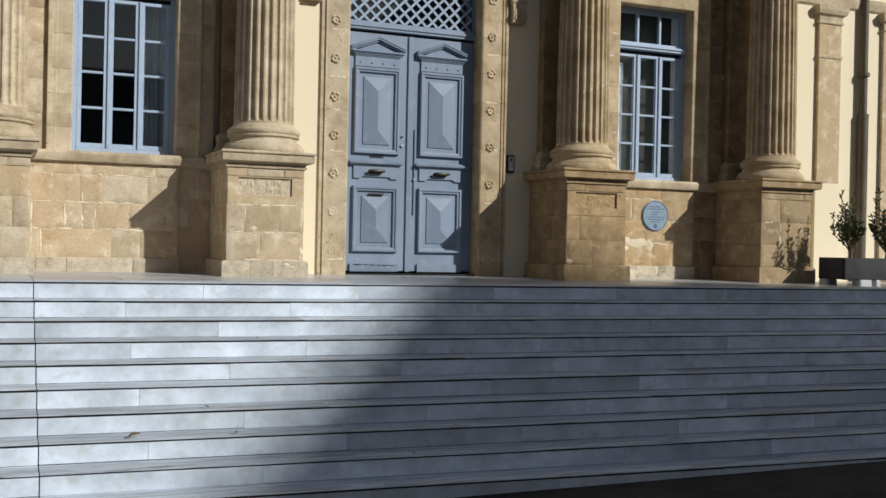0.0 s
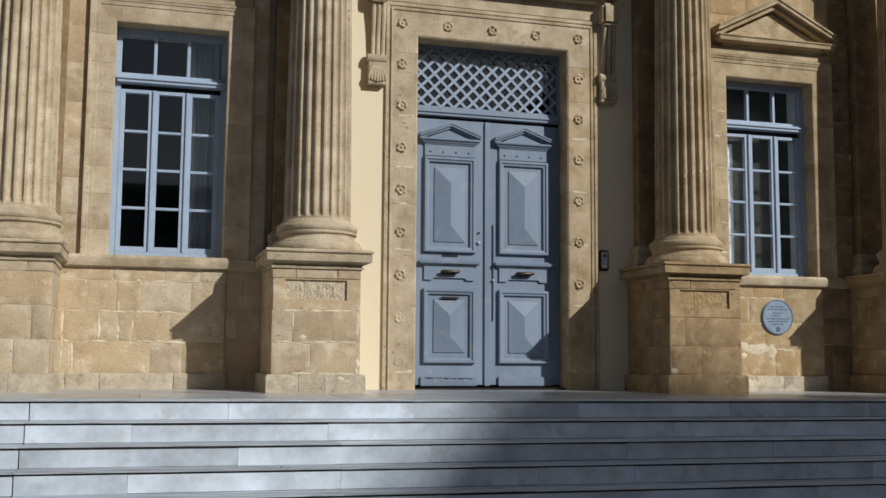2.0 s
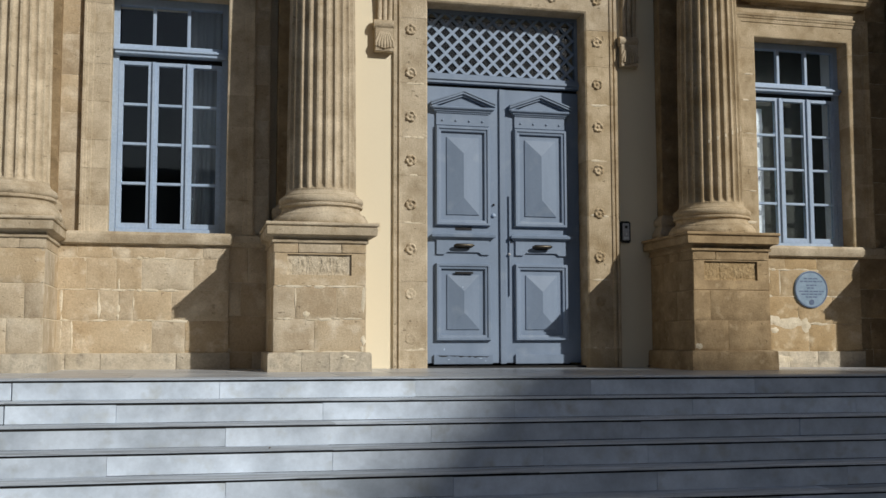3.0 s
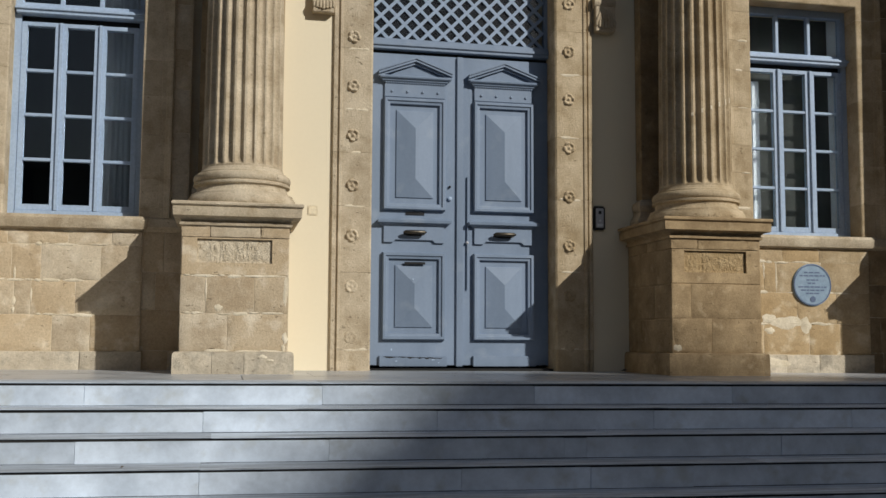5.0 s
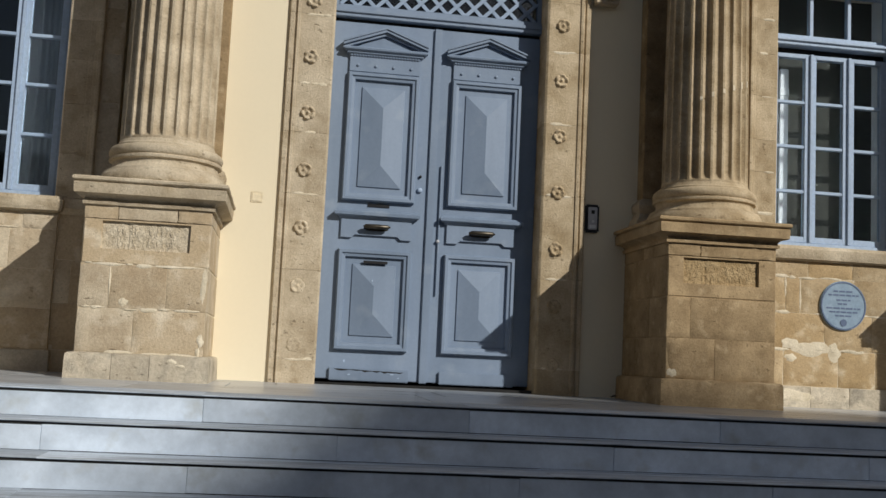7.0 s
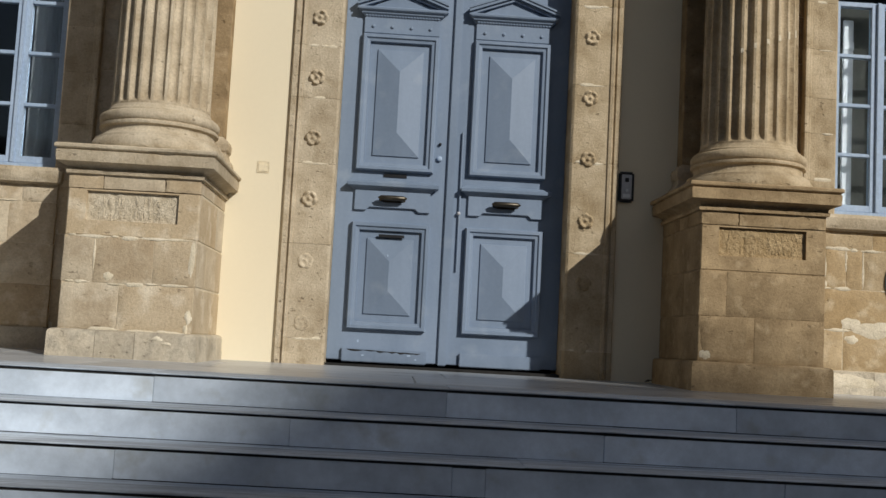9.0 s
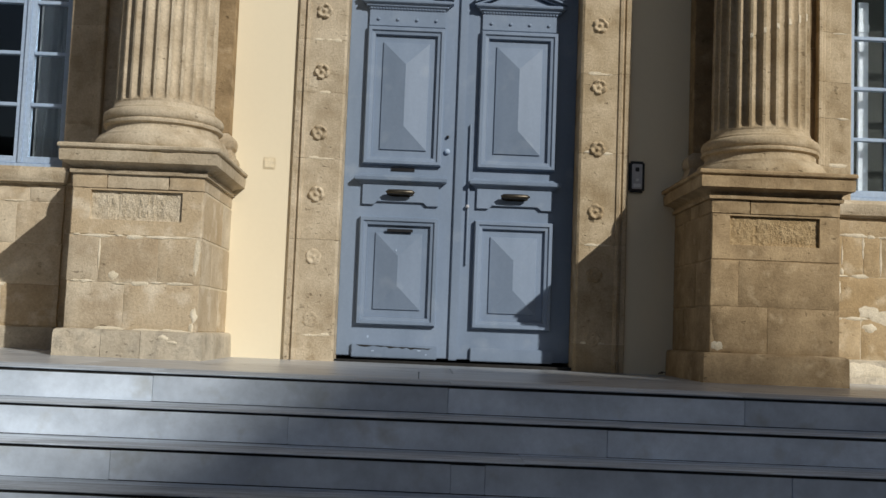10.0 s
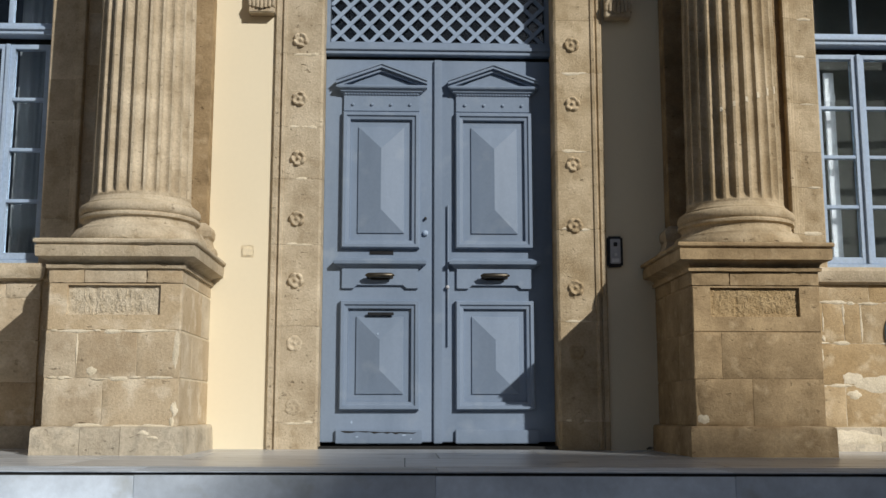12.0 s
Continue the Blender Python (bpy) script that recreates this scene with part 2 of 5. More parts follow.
def nest(g, rings, close=True, ridge=0.0):
    """Rings (x0, x1, z0, z1, y) joined one inside the other: frames, mouldings and fielded panels seen from the front."""
    v, f = [], []
    for x0, x1, z0, z1, y in rings:
        v += [(x0, y, z0), (x1, y, z0), (x1, y, z1), (x0, y, z1)]
    for i in range(len(rings) - 1):
        a = 4 * i
        for k in range(4):
            f.append((a + k, a + (k + 1) % 4, a + 4 + (k + 1) % 4, a + 4 + k))
    e = 4 * (len(rings) - 1)
    if ridge:
        x0, x1, z0, z1, y = rings[-1]
        h = (x1 - x0) / 2
        n = len(v)
        v += [((x0 + x1) / 2, y - ridge, z0 + h), ((x0 + x1) / 2, y - ridge, z1 - h)]
        f += [(e, e + 1, n), (e + 1, e + 2, n + 1, n), (e + 2, e + 3, n + 1), (e + 3, e, n, n + 1)]
    elif close:
        f.append((e, e + 1, e + 2, e + 3))
    return add(g, v, f)


def loft(g, x0, x1, yf, yb, levels):
    """A rectangular block whose front and two sides step out by the level's growth: caps, plinths, sills, cornices."""
    v, f = [], []
    for z, d in levels:
        v += [(x0 - d, yf - d, z), (x1 + d, yf - d, z), (x1 + d, yb, z), (x0 - d, yb, z)]
    for i in range(len(levels) - 1):
        a = 4 * i
        for k in range(4):
            f.append((a + k, a + (k + 1) % 4, a + 4 + (k + 1) % 4, a + 4 + k))
    e = 4 * (len(levels) - 1)
    f += [(0, 1, 2, 3), (e, e + 1, e + 2, e + 3)]
    return add(g, v, f)


def worn_loft(g, x0, x1, yf, yb, levels, seed, wear=0.003, chip=0.010, left=1, right=1):
    """A loft whose front and side edges are uneven and here and there chipped; left and right say which sides step out."""
    m, k = max(4, int((x1 - x0) / 0.03)), 12
    v, f = [], []
    for z, d in levels:
        a, b = x0 - d * left, x1 + d * right
        ring = [(a, yb + (yf - d - yb) * i / k, -1, 0) for i in range(k)]
        ring += [(a + (b - a) * i / m, yf - d, 0, -1) for i in range(m + 1)]
        ring += [(b, yf - d + (yb - yf + d) * i / k, 1, 0) for i in range(1, k + 1)]
        for x, y, nx, ny in ring:
            w = wear * noise.noise((x * 9 + seed, y * 9, z * 14)) + 0.4 * wear * noise.noise((x * 31 + seed, y * 31, z * 30))
            bite = noise.noise((x * 14 + 3 * seed, y * 14 + seed, z * 22 + 5.0))
            w -= chip * max(0.0, bite - 0.42) * 2.2
            h = 0.5 * wear * noise.noise((x * 6 + seed, y * 6, z * 3 + 9))
            if (nx < 0 and not left) or (nx > 0 and not right):
                w = 0.0
            v.append((x + nx * w, y + ny * w, z + h))
    n = m + 1 + 2 * k
    for i in range(len(levels) - 1):
        f += [(i * n + q, i * n + (q + 1) % n, (i + 1) * n + (q + 1) % n, (i + 1) * n + q) for q in range(n)]
    f += [tuple(range(n)), tuple(range((len(levels) - 1) * n, len(levels) * n))]
    return add(g, v, f)


def lathe(g, cx, cy, prof, n=64):
    v, f = [], []
    for r, z in prof:
        v += [(cx + r * math.cos(2 * math.pi * k / n), cy + r * math.sin(2 * math.pi * k / n), z) for k in range(n)]
    for i in range(len(prof) - 1):
        for k in range(n):
            f.append((i * n + k, i * n + (k + 1) % n, (i + 1) * n + (k + 1) % n, (i + 1) * n + k))
    f += [tuple(range(n)), tuple(range((len(prof) - 1) * n, len(prof) * n))]
    return add(g, v, f)


def tube(g, pts, r, n=8):
    v, f = [], []
    for i, p in enumerate(pts):
        p = Vector(p)
        d = (Vector(pts[min(i + 1, len(pts) - 1)]) - Vector(pts[max(i - 1, 0)])).normalized()
        s = d.orthogonal().normalized()
        t = d.cross(s)
        rr = r[i] if isinstance(r, (list, tuple)) else r
        v += [tuple(p + rr * (math.cos(2 * math.pi * k / n) * s + math.sin(2 * math.pi * k / n) * t)) for k in range(n)]
    for i in range(len(pts) - 1):
        for k in range(n):
            f.append((i * n + k, i * n + (k + 1) % n, (i + 1) * n + (k + 1) % n, (i + 1) * n + k))
    f += [tuple(range(n)), tuple(range((len(pts) - 1) * n, len(pts) * n))]
    return add(g, v, f)


def extrude_xz(g, poly, y0, y1):
    n = len(poly)
    v = [(x, y0, z) for x, z in poly] + [(x, y1, z) for x, z in poly]
    f = [tuple(range(n)), tuple(range(n, 2 * n))] + [(i, (i + 1) % n, n + (i + 1) % n, n + i) for i in range(n)]
    return add(g, v, f)


def block(x0, x1, z0, z1, yf, depth=0.05, c=0.0035, rag=0.0):
    """A dressed stone whose face is a little uneven and whose edges are worn; rag: how far its first edge has crumbled."""
    j = random.uniform(0.0010, 0.0030)
    x0, x1, z0, z1 = x0 + j, x1 - j, z0 + j, z1 - j
    r = random.uniform(-0.0012, 0.0012)
    nx, nz = 6, (9 if rag else 4)
    v, f = [], []
    for b in range(nz + 1):
        for a in range(nx + 1):
            edge = a in (0, nx) or b in (0, nz)
            corner = a in (0, nx) and b in (0, nz)
            x = x0 + c + (x1 - x0 - 2 * c) * a / nx
            z = z0 + c + (z1 - z0 - 2 * c) * b / nz
            dy = 0.0022 * noise.noise((x * 5.3, yf * 9, z * 5.3)) + (random.uniform(0, 0.003) if edge else 0) + (random.uniform(0, 0.004) if corner else 0)
            if edge:
                x += random.uniform(-0.0025, 0.0025)
                z += random.uniform(-0.0025, 0.0025)
            if rag and a == 0:
                x += rag * max(0.0, 0.25 + noise.noise((z * 13, 2.0, 0.5)) + 0.5 * noise.noise((z * 37, 4.0, 0.5)))
            v.append((x, yf + r + dy, z))
    w = nx + 1
    f += [(b * w + a, b * w + a + 1, (b + 1) * w + a + 1, (b + 1) * w + a) for b in range(nz) for a in range(nx)]
    rim = [a for a in range(w)] + [b * w + nx for b in range(1, nz + 1)] + [nz * w + a for a in range(nx - 1, -1, -1)] + [b * w for b in range(nz - 1, 0, -1)]
    o, n = len(v), len(rim)
    mx, mz = (x0 + x1) / 2, (z0 + z1) / 2
    for k in rim:
        x, y, z = v[k]
        v.append((x + (c if x > mx else -c) * (k % w in (0, nx)), yf + c + r, z + (c if z > mz else -c) * (k // w in (0, nz))))
    v += [(x, yf + depth, z) for x, y, z in v[o:o + n]]
    for q in range(n):
        p = (q + 1) % n
        f += [(rim[q], rim[p], o + p, o + q), (o + q, o + p, o + n + p, o + n + q)]
    return v, f


def courses(parent, x0, x1, zs, yf, lengths, rnd, material=None):
    """Courses of stones between x0 and x1, with joints that break from course to course."""
    for z0, z1 in zip(zs, zs[1:]):
        x = x0
        first = True
        while x < x1 - 1e-4:
            w = rnd.uniform(*lengths) * (rnd.uniform(0.4, 0.9) if first else 1)
            if x1 - x - w < lengths[0] * 0.5:
                w = x1 - x
            part("stone", block(x, min(x + w, x1), z0, z1, yf), material or STONE, parent, smooth=50)
            x += w
            first = False


def laid(parent, z0, z1, xs, yf, material):
    """One course with its joints where they are."""
    for a, b in zip(xs, xs[1:]):
        part("stone", block(a, b, z0, z1, yf), material, parent, smooth=50)


# ---- measures of the place ----
Y_CORE, Y_PLASTER, Y_BAY, Y_APRON, Y_PORTAL, Y_DOOR = 12.72, 12.632, 12.605, 12.575, 12.615, 12.85
EDGE_Y, EDGE_Z, TREAD, RISE, STEPS = 10.21, 1.524, 0.274, 0.1385, 10
X_LEFT, X_RIGHT = -5.0, 17.0
DOOR_X0, DOOR_X1, DOOR_TOP = 5.335, 7.007, 5.165
MID = (DOOR_X0 + DOOR_X1) / 2
WIN_L = (2.345, 3.408)
WIN_R = (8.92, 10.05)
WIN_Z0, WIN_Z1 = 2.775, 5.035
PED_X = (1.54, 4.185, 8.095, 10.885)
COL_X = (1.60, 4.228, 8.122, 10.90)
COL_Y = 12.05


def floor_z(y):
    return EDGE_Z + (y - EDGE_Y) * 0.004


# ---- ground ----
g = geo()
xs, ys = [-400, -60, -14, -4, 6, 12, 16, 60, 400], [-400, -60, -10, 0, 5, 9, 14, 60, 400]
hx = {x: 0.185 + 0.014 * (max(-14, min(16, x)) - 6) for x in xs}
v = [(x, y, hx[x]) for y in ys for x in xs]
f = [(j * 9 + i, j * 9 + i + 1, (j + 1) * 9 + i + 1, (j + 1) * 9 + i) for j in range(8) for i in range(8)]
tagged(part("ground", add(g, v, f), ASPHALT), "dark grey asphalt ground before the marble steps", "ground", kind="structure")

# ---- the building's body ----
g = geo()
spans = [(X_LEFT, WIN_L[0]), (WIN_L[1], DOOR_X0), (DOOR_X1, WIN_R[0]), (WIN_R[1], X_RIGHT)]
for a, b in spans:
    box(g, a, b, Y_CORE, 13.15, 0.0, 7.4)
for (a, b), z0, z1 in ((WIN_L, WIN_Z0, WIN_Z1), (WIN_R, WIN_Z0, WIN_Z1), ((DOOR_X0, DOOR_X1), 1.53, DOOR_TOP)):
    box(g, a, b, Y_CORE, 13.15, 0.0, z0)
    box(g, a, b, Y_CORE, 13.15, z1, 7.4)
wall = tagged(part("wall_front", g, MORTAR), "thick limestone facade wall with two windows and a portal", "wall", kind="structure")
g = geo()
for a, b in ((4.40, DOOR_X0 - 0.1), (DOOR_X1 + 0.1, 7.95), (11.2, X_RIGHT)):
    box(g, a, b, Y_PLASTER, Y_CORE + 0.01, 1.42, 7.0)
box(g, DOOR_X0 - 0.1, DOOR_X1 + 0.1, Y_PLASTER, Y_CORE + 0.01, DOOR_TOP + 0.2, 7.0)
tagged(part("wall_plaster", g, PLASTER), "smooth cream-painted plaster wall beside the portal", "wall", kind="structure")
g = geo()
box(g, X_LEFT, X_LEFT + 0.3, 13.15, 19, 0, 7.4)
box(g, X_RIGHT - 0.3, X_RIGHT, 13.15, 19, 0, 7.4)
box(g, X_LEFT, X_RIGHT, 19, 19.3, 0, 7.4)
box(g, 4.6, 4.75, 13.15, 19, 1.5, 7.4)
box(g, 7.6, 7.75, 13.15, 19, 1.5, 7.4)
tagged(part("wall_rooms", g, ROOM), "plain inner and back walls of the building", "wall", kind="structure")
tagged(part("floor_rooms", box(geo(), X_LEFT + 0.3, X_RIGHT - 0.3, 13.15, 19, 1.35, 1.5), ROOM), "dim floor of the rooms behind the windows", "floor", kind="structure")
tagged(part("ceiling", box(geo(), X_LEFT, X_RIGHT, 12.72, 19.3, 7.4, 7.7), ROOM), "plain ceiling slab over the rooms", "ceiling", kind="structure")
# entablature over the columns
g = loft(geo(), X_LEFT, 11.5, 11.80, 12.72, [(6.95, 0), (7.15, 0), (7.15, 0.03), (7.4, 0.03), (7.42, 0.06), (7.75, 0.06), (7.8, 0.12), (7.95, 0.3), (8.05, 0.3)])
tagged(part("entablature", g, CARVED), "limestone entablature resting on the columns", "entablature", kind="structure")


# ---- pedestals and columns ----
DADO, Y_DADO = 0.40, 11.70
C0, C1, C2, C3 = 2.545, 2.256, 1.973, 1.687
CAP = [(2.630, 0.0), (2.633, 0.018), (2.653, 0.021), (2.657, 0.006), (2.672, 0.010), (2.686, 0.030), (2.692, 0.068), (2.697, 0.083), (2.735, 0.086), (2.760, 0.087), (2.765, 0.079), (2.772, 0.079), (2.776, 0.095), (2.781, 0.099), (2.795, 0.099), (2.803, 0.091)]


def pedestal(inscribed, stone, tablet_stone, seed, joints, bed=None, rag=0.0, reach=(1.0, 1.0)):
    """joints: where the stones of each course meet, from the plinth up; reach: how far the cap steps out at either side."""
    p = thing("pedestal", "", "pedestal")
    base = PALESTONE if stone is STONE else stone
    foot, low, mid, top = [(-DADO, *q, DADO) for q in joints]
    for k, (a, b) in enumerate(zip(foot, foot[1:])):
        g = worn_loft(geo(), a + (0.0015 if k else 0), b - (0.0015 if k < len(foot) - 2 else 0), Y_DADO, 12.71, [(1.42, 0.046), (1.55, 0.045), (1.660, 0.044), (1.678, 0.040), (1.687, 0.028), (1.690, 0.0)], seed + k, 0.005, 0.016, k == 0, k == len(foot) - 2)
        part("plinth", g, base, p, smooth=40)
    part("core", box(box(geo(), -DADO + 0.004, DADO - 0.004, Y_DADO + 0.006, 12.71, 1.68, 2.34), -DADO + 0.004, DADO - 0.004, Y_DADO + 0.05, 12.71, 2.34, 2.645), bed or MORTAR, p)
    rnd = random.Random(seed)

    def side(s, z0, z1, y0, y1):
        x = s * DADO
        c = 0.006
        a = [(y0 + 0.003, z0 + 0.003), (y1 - 0.003, z0 + 0.003), (y1 - 0.003, z1 - 0.003), (y0 + 0.003, z1 - 0.003)]
        b = [(y0 + c + 0.003, z0 + c + 0.003), (y1 - c, z0 + c + 0.003), (y1 - c, z1 - c - 0.003), (y0 + c + 0.003, z1 - c - 0.003)]
        v = [(x - s * 0.05, y, z) for y, z in a] + [(x - s * c, y, z) for y, z in a] + [(x, y, z) for y, z in b]
        f = [(i + k, i + (k + 1) % 4, i + 4 + (k + 1) % 4, i + 4 + k) for i in (0, 4) for k in range(4)] + [(8, 9, 10, 11)]
        part("stone", (v, f), stone, p)

    for z0, z1, xs in ((C3, C2, low), (C2, C1, mid), (C1, C0, (-DADO, DADO) if inscribed else (-DADO, -0.1, DADO)), (C0, 2.645, top)):
        for a, b in zip(xs, xs[1:]):
            if z0 == C1 and inscribed:
                x0, x1 = -0.285, 0.272
                g = nest(geo(), [(a + 0.003, b - 0.003, z0 + 0.003, z1 - 0.003, Y_DADO + 0.006),
                                 (a + 0.009, b - 0.009, z0 + 0.009, z1 - 0.004, Y_DADO), (x0, x1, 2.352, 2.532, Y_DADO), (x0 + 0.002, x1 - 0.002, 2.354, 2.53, Y_DADO + 0.03)], close=False)
                part("stone", g, stone, p)
                # tablet: a pecked face with a groove, on it rows of worn marks
                nx, nz = 70, 22
                v = []
                for q in range(nz + 1):
                    for r in range(nx + 1):
                        x, z = x0 + 0.002 + (x1 - x0 - 0.004) * r / nx, 2.354 + 0.176 * q / nz
                        dy = 0.0035 * noise.noise((x * 38, z * 38, seed)) + 0.002 * noise.noise((x * 90, z * 70, seed))
                        dy += 0.008 * max(0.0, 1 - abs(x + 0.121) / 0.008)
                        v.append((x, Y_DADO + 0.022 + dy, z))
                f = [(q * (nx + 1) + r, q * (nx + 1) + r + 1, (q + 1) * (nx + 1) + r + 1, (q + 1) * (nx + 1) + r) for q in range(nz) for r in range(nx)]
                g = add(geo(), v, f)
                box(g, x0 + 0.002, x1 - 0.002, Y_DADO + 0.04, Y_DADO + 0.06, 2.354, 2.53)
                tablet = part("inscription", g, tablet_stone, p, "recessed tablet with worn carved marks", smooth=30)
                for zr in (2.375, 2.452):
                    x = x0 + 0.025
                    while x < x1 - 0.045:
                        w = rnd.uniform(0.006, 0.016)
                        if rnd.random() < 0.7 and abs(x + 0.121) > 0.02:
                            h = rnd.uniform(0.025, 0.055)
                            lean = rnd.uniform(-0.012, 0.012)
                            part("worn_mark", extrude_xz(geo(), [(x, zr), (x + w, zr), (x + w + lean, zr + h), (x + lean, zr + h)], Y_DADO + (0.0175 if stone is STONE else 0.0195), Y_DADO + 0.03), tablet_stone, tablet, bevel=0.0015)
                        x += w + rnd.uniform(0.008, 0.026)
            else:
                part("stone", block(a, b, z0, z1, Y_DADO, rag=rag if a == -DADO else 0.0), stone, p, smooth=50)
        for s in (-1, 1):
            cut = {C2: 12.05, C0: 12.20}.get(z0, 12.34)
            side(s, z0, z1, Y_DADO, cut)
            side(s, z0, z1, cut, 12.69)
    part("cap", worn_loft(geo(), -DADO, DADO, Y_DADO, 12.71, CAP, seed * 3, 0.003, 0.016, *reach), CARVED if stone is STONE else stone, p, smooth=35)
    return p


def column(stone):
    c = thing("column", "", "column")
    prof = [(0.30, 2.80), (0.404, 2.80), (0.417, 2.808), (0.423, 2.826), (0.422, 2.846), (0.414, 2.866), (0.402, 2.882), (0.399, 2.886), (0.396, 2.898), (0.385, 2.902), (0.370, 2.910), (0.357, 2.924), (0.350, 2.942), (0.352, 2.957), (0.360, 2.964), (0.372, 2.967), (0.375, 2.975), (0.373, 2.985), (0.363, 2.988)]
    prof += [(0.349 + 0.029 * math.cos(a), 3.024 + 0.035 * math.sin(a)) for a in np.linspace(-1.1, 1.4, 10)]
    prof += [(0.343, 3.062), (0.342, 3.071), (0.330, 3.077), (0.321, 3.089), (0.315, 3.105)]
    g = lathe(geo(), 0, COL_Y, prof, 120)
    v = []
    for x, y, z in g[0]:
        r = math.hypot(x, y - COL_Y)
        w = 0.003 * noise.noise((x * 8, y * 8, z * 16)) + 0.0015 * noise.noise((x * 30, y * 30, z * 30)) - 0.016 * max(0.0, noise.noise((x * 9 + 7, y * 9, z * 12)) - 0.45)
        q = 1 + w / r if r > 0.31 else 1.0
        v.append((x * q, COL_Y + (y - COL_Y) * q, z))
    part("base", (v, g[1]), stone, c, smooth=40)
    g = geo()
    levels = [(3.095, 0), (3.12, 0), (3.125, 0.30), (3.135, 0.58), (3.15, 0.82), (3.175, 1), (3.6, 1), (4.2, 1), (4.9, 1), (5.6, 1), (6.2, 1), (6.45, 1), (6.5, 0.5), (6.52, 0), (6.6, 0)]
    N, S = 24, 10
    v, f = [], []
    for z, d in levels:
        t = (z - 3.1) / 3.5
        r = 0.313 - 0.016 * t - 0.032 * t * t
        for k in range(N):
            for s in range(S):
                u = s / S
                w = (u - 0.22) / 0.78
                depth = 0.033 * d * math.sqrt(max(0.0, 1 - (2 * w - 1) ** 2)) if w > 0 else 0.0
                a = 2 * math.pi * (k + u) / N
                v.append(((r - depth) * math.cos(a), COL_Y + (r - depth) * math.sin(a), z))
    m = N * S
    for i in range(len(levels) - 1):
        for k in range(m):
            f.append((i * m + k, i * m + (k + 1) % m, (i + 1) * m + (k + 1) % m, (i + 1) * m + k))
    part("shaft", add(g, v, f), stone, c, "fluted shaft with rounded flute ends", smooth=38)
    g = lathe(geo(), 0, COL_Y, [(0.27, 6.58), (0.30, 6.62), (0.30, 6.66), (0.36, 6.74), (0.38, 6.80), (0.2, 6.80)], 48)
    part("capital", box(g, -0.40, 0.40, COL_Y - 0.40, COL_Y + 0.40, 6.80, 6.95), stone, c, smooth=35)
    return c


def pilaster():
    p = thing("pilaster", "plain limestone pilaster behind a fluted column", "pilaster", "pilasters behind the columns")
    w, y = 0.345, 12.50
    # The shaft's brown includes the shade behind the column.
    part("shaft", box(geo(), -w, w, y, 12.71, 3.06, 6.95), SHADED_BROWNSTONE, p, bevel=0.004)
    g = loft(geo(), -w, w, y, 12.71, [(2.80, 0.055), (2.86, 0.065), (2.89, 0.055), (2.90, 0.04), (2.945, 0.028), (2.955, 0.04), (3.00, 0.045), (3.03, 0.035), (3.035, 0.02), (3.06, 0.0)])
    part("base", g, CARVED, p, bevel=0.004)
    return p


def put(ob, x, label, group, y=0.0):
    ob.matrix_basis = pose(x, y, 0)
    return tagged(ob, label, group=group)


GP = "pedestals under the columns"
ped_a = put(pedestal(True, STONE, INSCRIBED, 5, ((-0.157, 0.078), (-0.05,), (-0.212, 0.142), (-0.19, 0.184)), reach=(0.75, 1.0)), PED_X[1], "limestone pedestal with a recessed worn inscription, sunlit", GP)
ped_b = put(pedestal(True, OCHRESTONE, BROWN_TABLET, 6, ((), (-0.045,), (-0.225,), (-0.16,)), OCHRESTONE, 0.030, (1.0, 0.7)), PED_X[2], "brown-stained limestone pedestal with worn inscription beside the plaque", GP)
ped_c = put(pedestal(False, STONE, INSCRIBED, 9, ((0.1,), (0.12,), (-0.2, 0.25), (-0.1, 0.2)), reach=(1.0, 0.75)), PED_X[0], "limestone block pedestal under a fluted column", GP)
ped_d = put(pedestal(False, TANSTONE, BROWN_TABLET, 12, ((), (-0.08,), (-0.1,), (0.02, 0.27)), SHADED_BROWNSTONE, 0.012, (0.75, 1.0)), PED_X[3], "tan limestone pedestal with the shadow of a shrub", GP)


def patch(parent, x, z, y, w, h, seed, name="mortar_patch"):
    """An uneven smear of pale repair mortar, a few millimetres proud of the stone."""
    rnd = random.Random(seed)
    y -= rnd.uniform(0.0, 0.0018)
    n = 34
    out = []
    for k in range(n):
        t = 2 * math.pi * k / n
        q = 0.85 + 0.28 * noise.noise((seed * 7.1 + 1.3 * math.cos(t), seed + 1.3 * math.sin(t), 0.3)) + 0.16 * noise.noise((seed * 3.7 + 4 * math.cos(t), 4 * math.sin(t), 1.7)) + rnd.uniform(-0.05, 0.05)
        out.append((x + w / 2 * q * math.cos(t), z + h / 2 * q * math.sin(t)))
    v = [(px, y + 0.004, pz) for px, pz in out] + [(x + (px - x) * 0.7, y - 0.0012, z + (pz - z) * 0.7) for px, pz in out]
    f = [(k, (k + 1) % n, n + (k + 1) % n, n + k) for k in range(n)] + [tuple(range(n, 2 * n))]
    return part(name, (v, f), REPAIR, parent, smooth=60)


def smears(parent, x0, x1, z, y, seed, upright=False):
    """Short uneven runs of pale mortar along a joint."""
    rnd = random.Random(seed)
    t = x0
    while t < x1:
        w = rnd.uniform(0.05, 0.24)
        h = rnd.uniform(0.014, 0.040)
        if rnd.random() < 0.78:
            c = min(t + w / 2, x1 - w / 2)
            if upright:
                patch(parent, z + rnd.uniform(-0.004, 0.004), c, y, h, w, rnd.randint(1, 999), "mortar_smear")
            else:
                patch(parent, c, z + rnd.uniform(-0.006, 0.006), y, w, h, rnd.randint(1, 999), "mortar_smear")
        t += w * 0.9


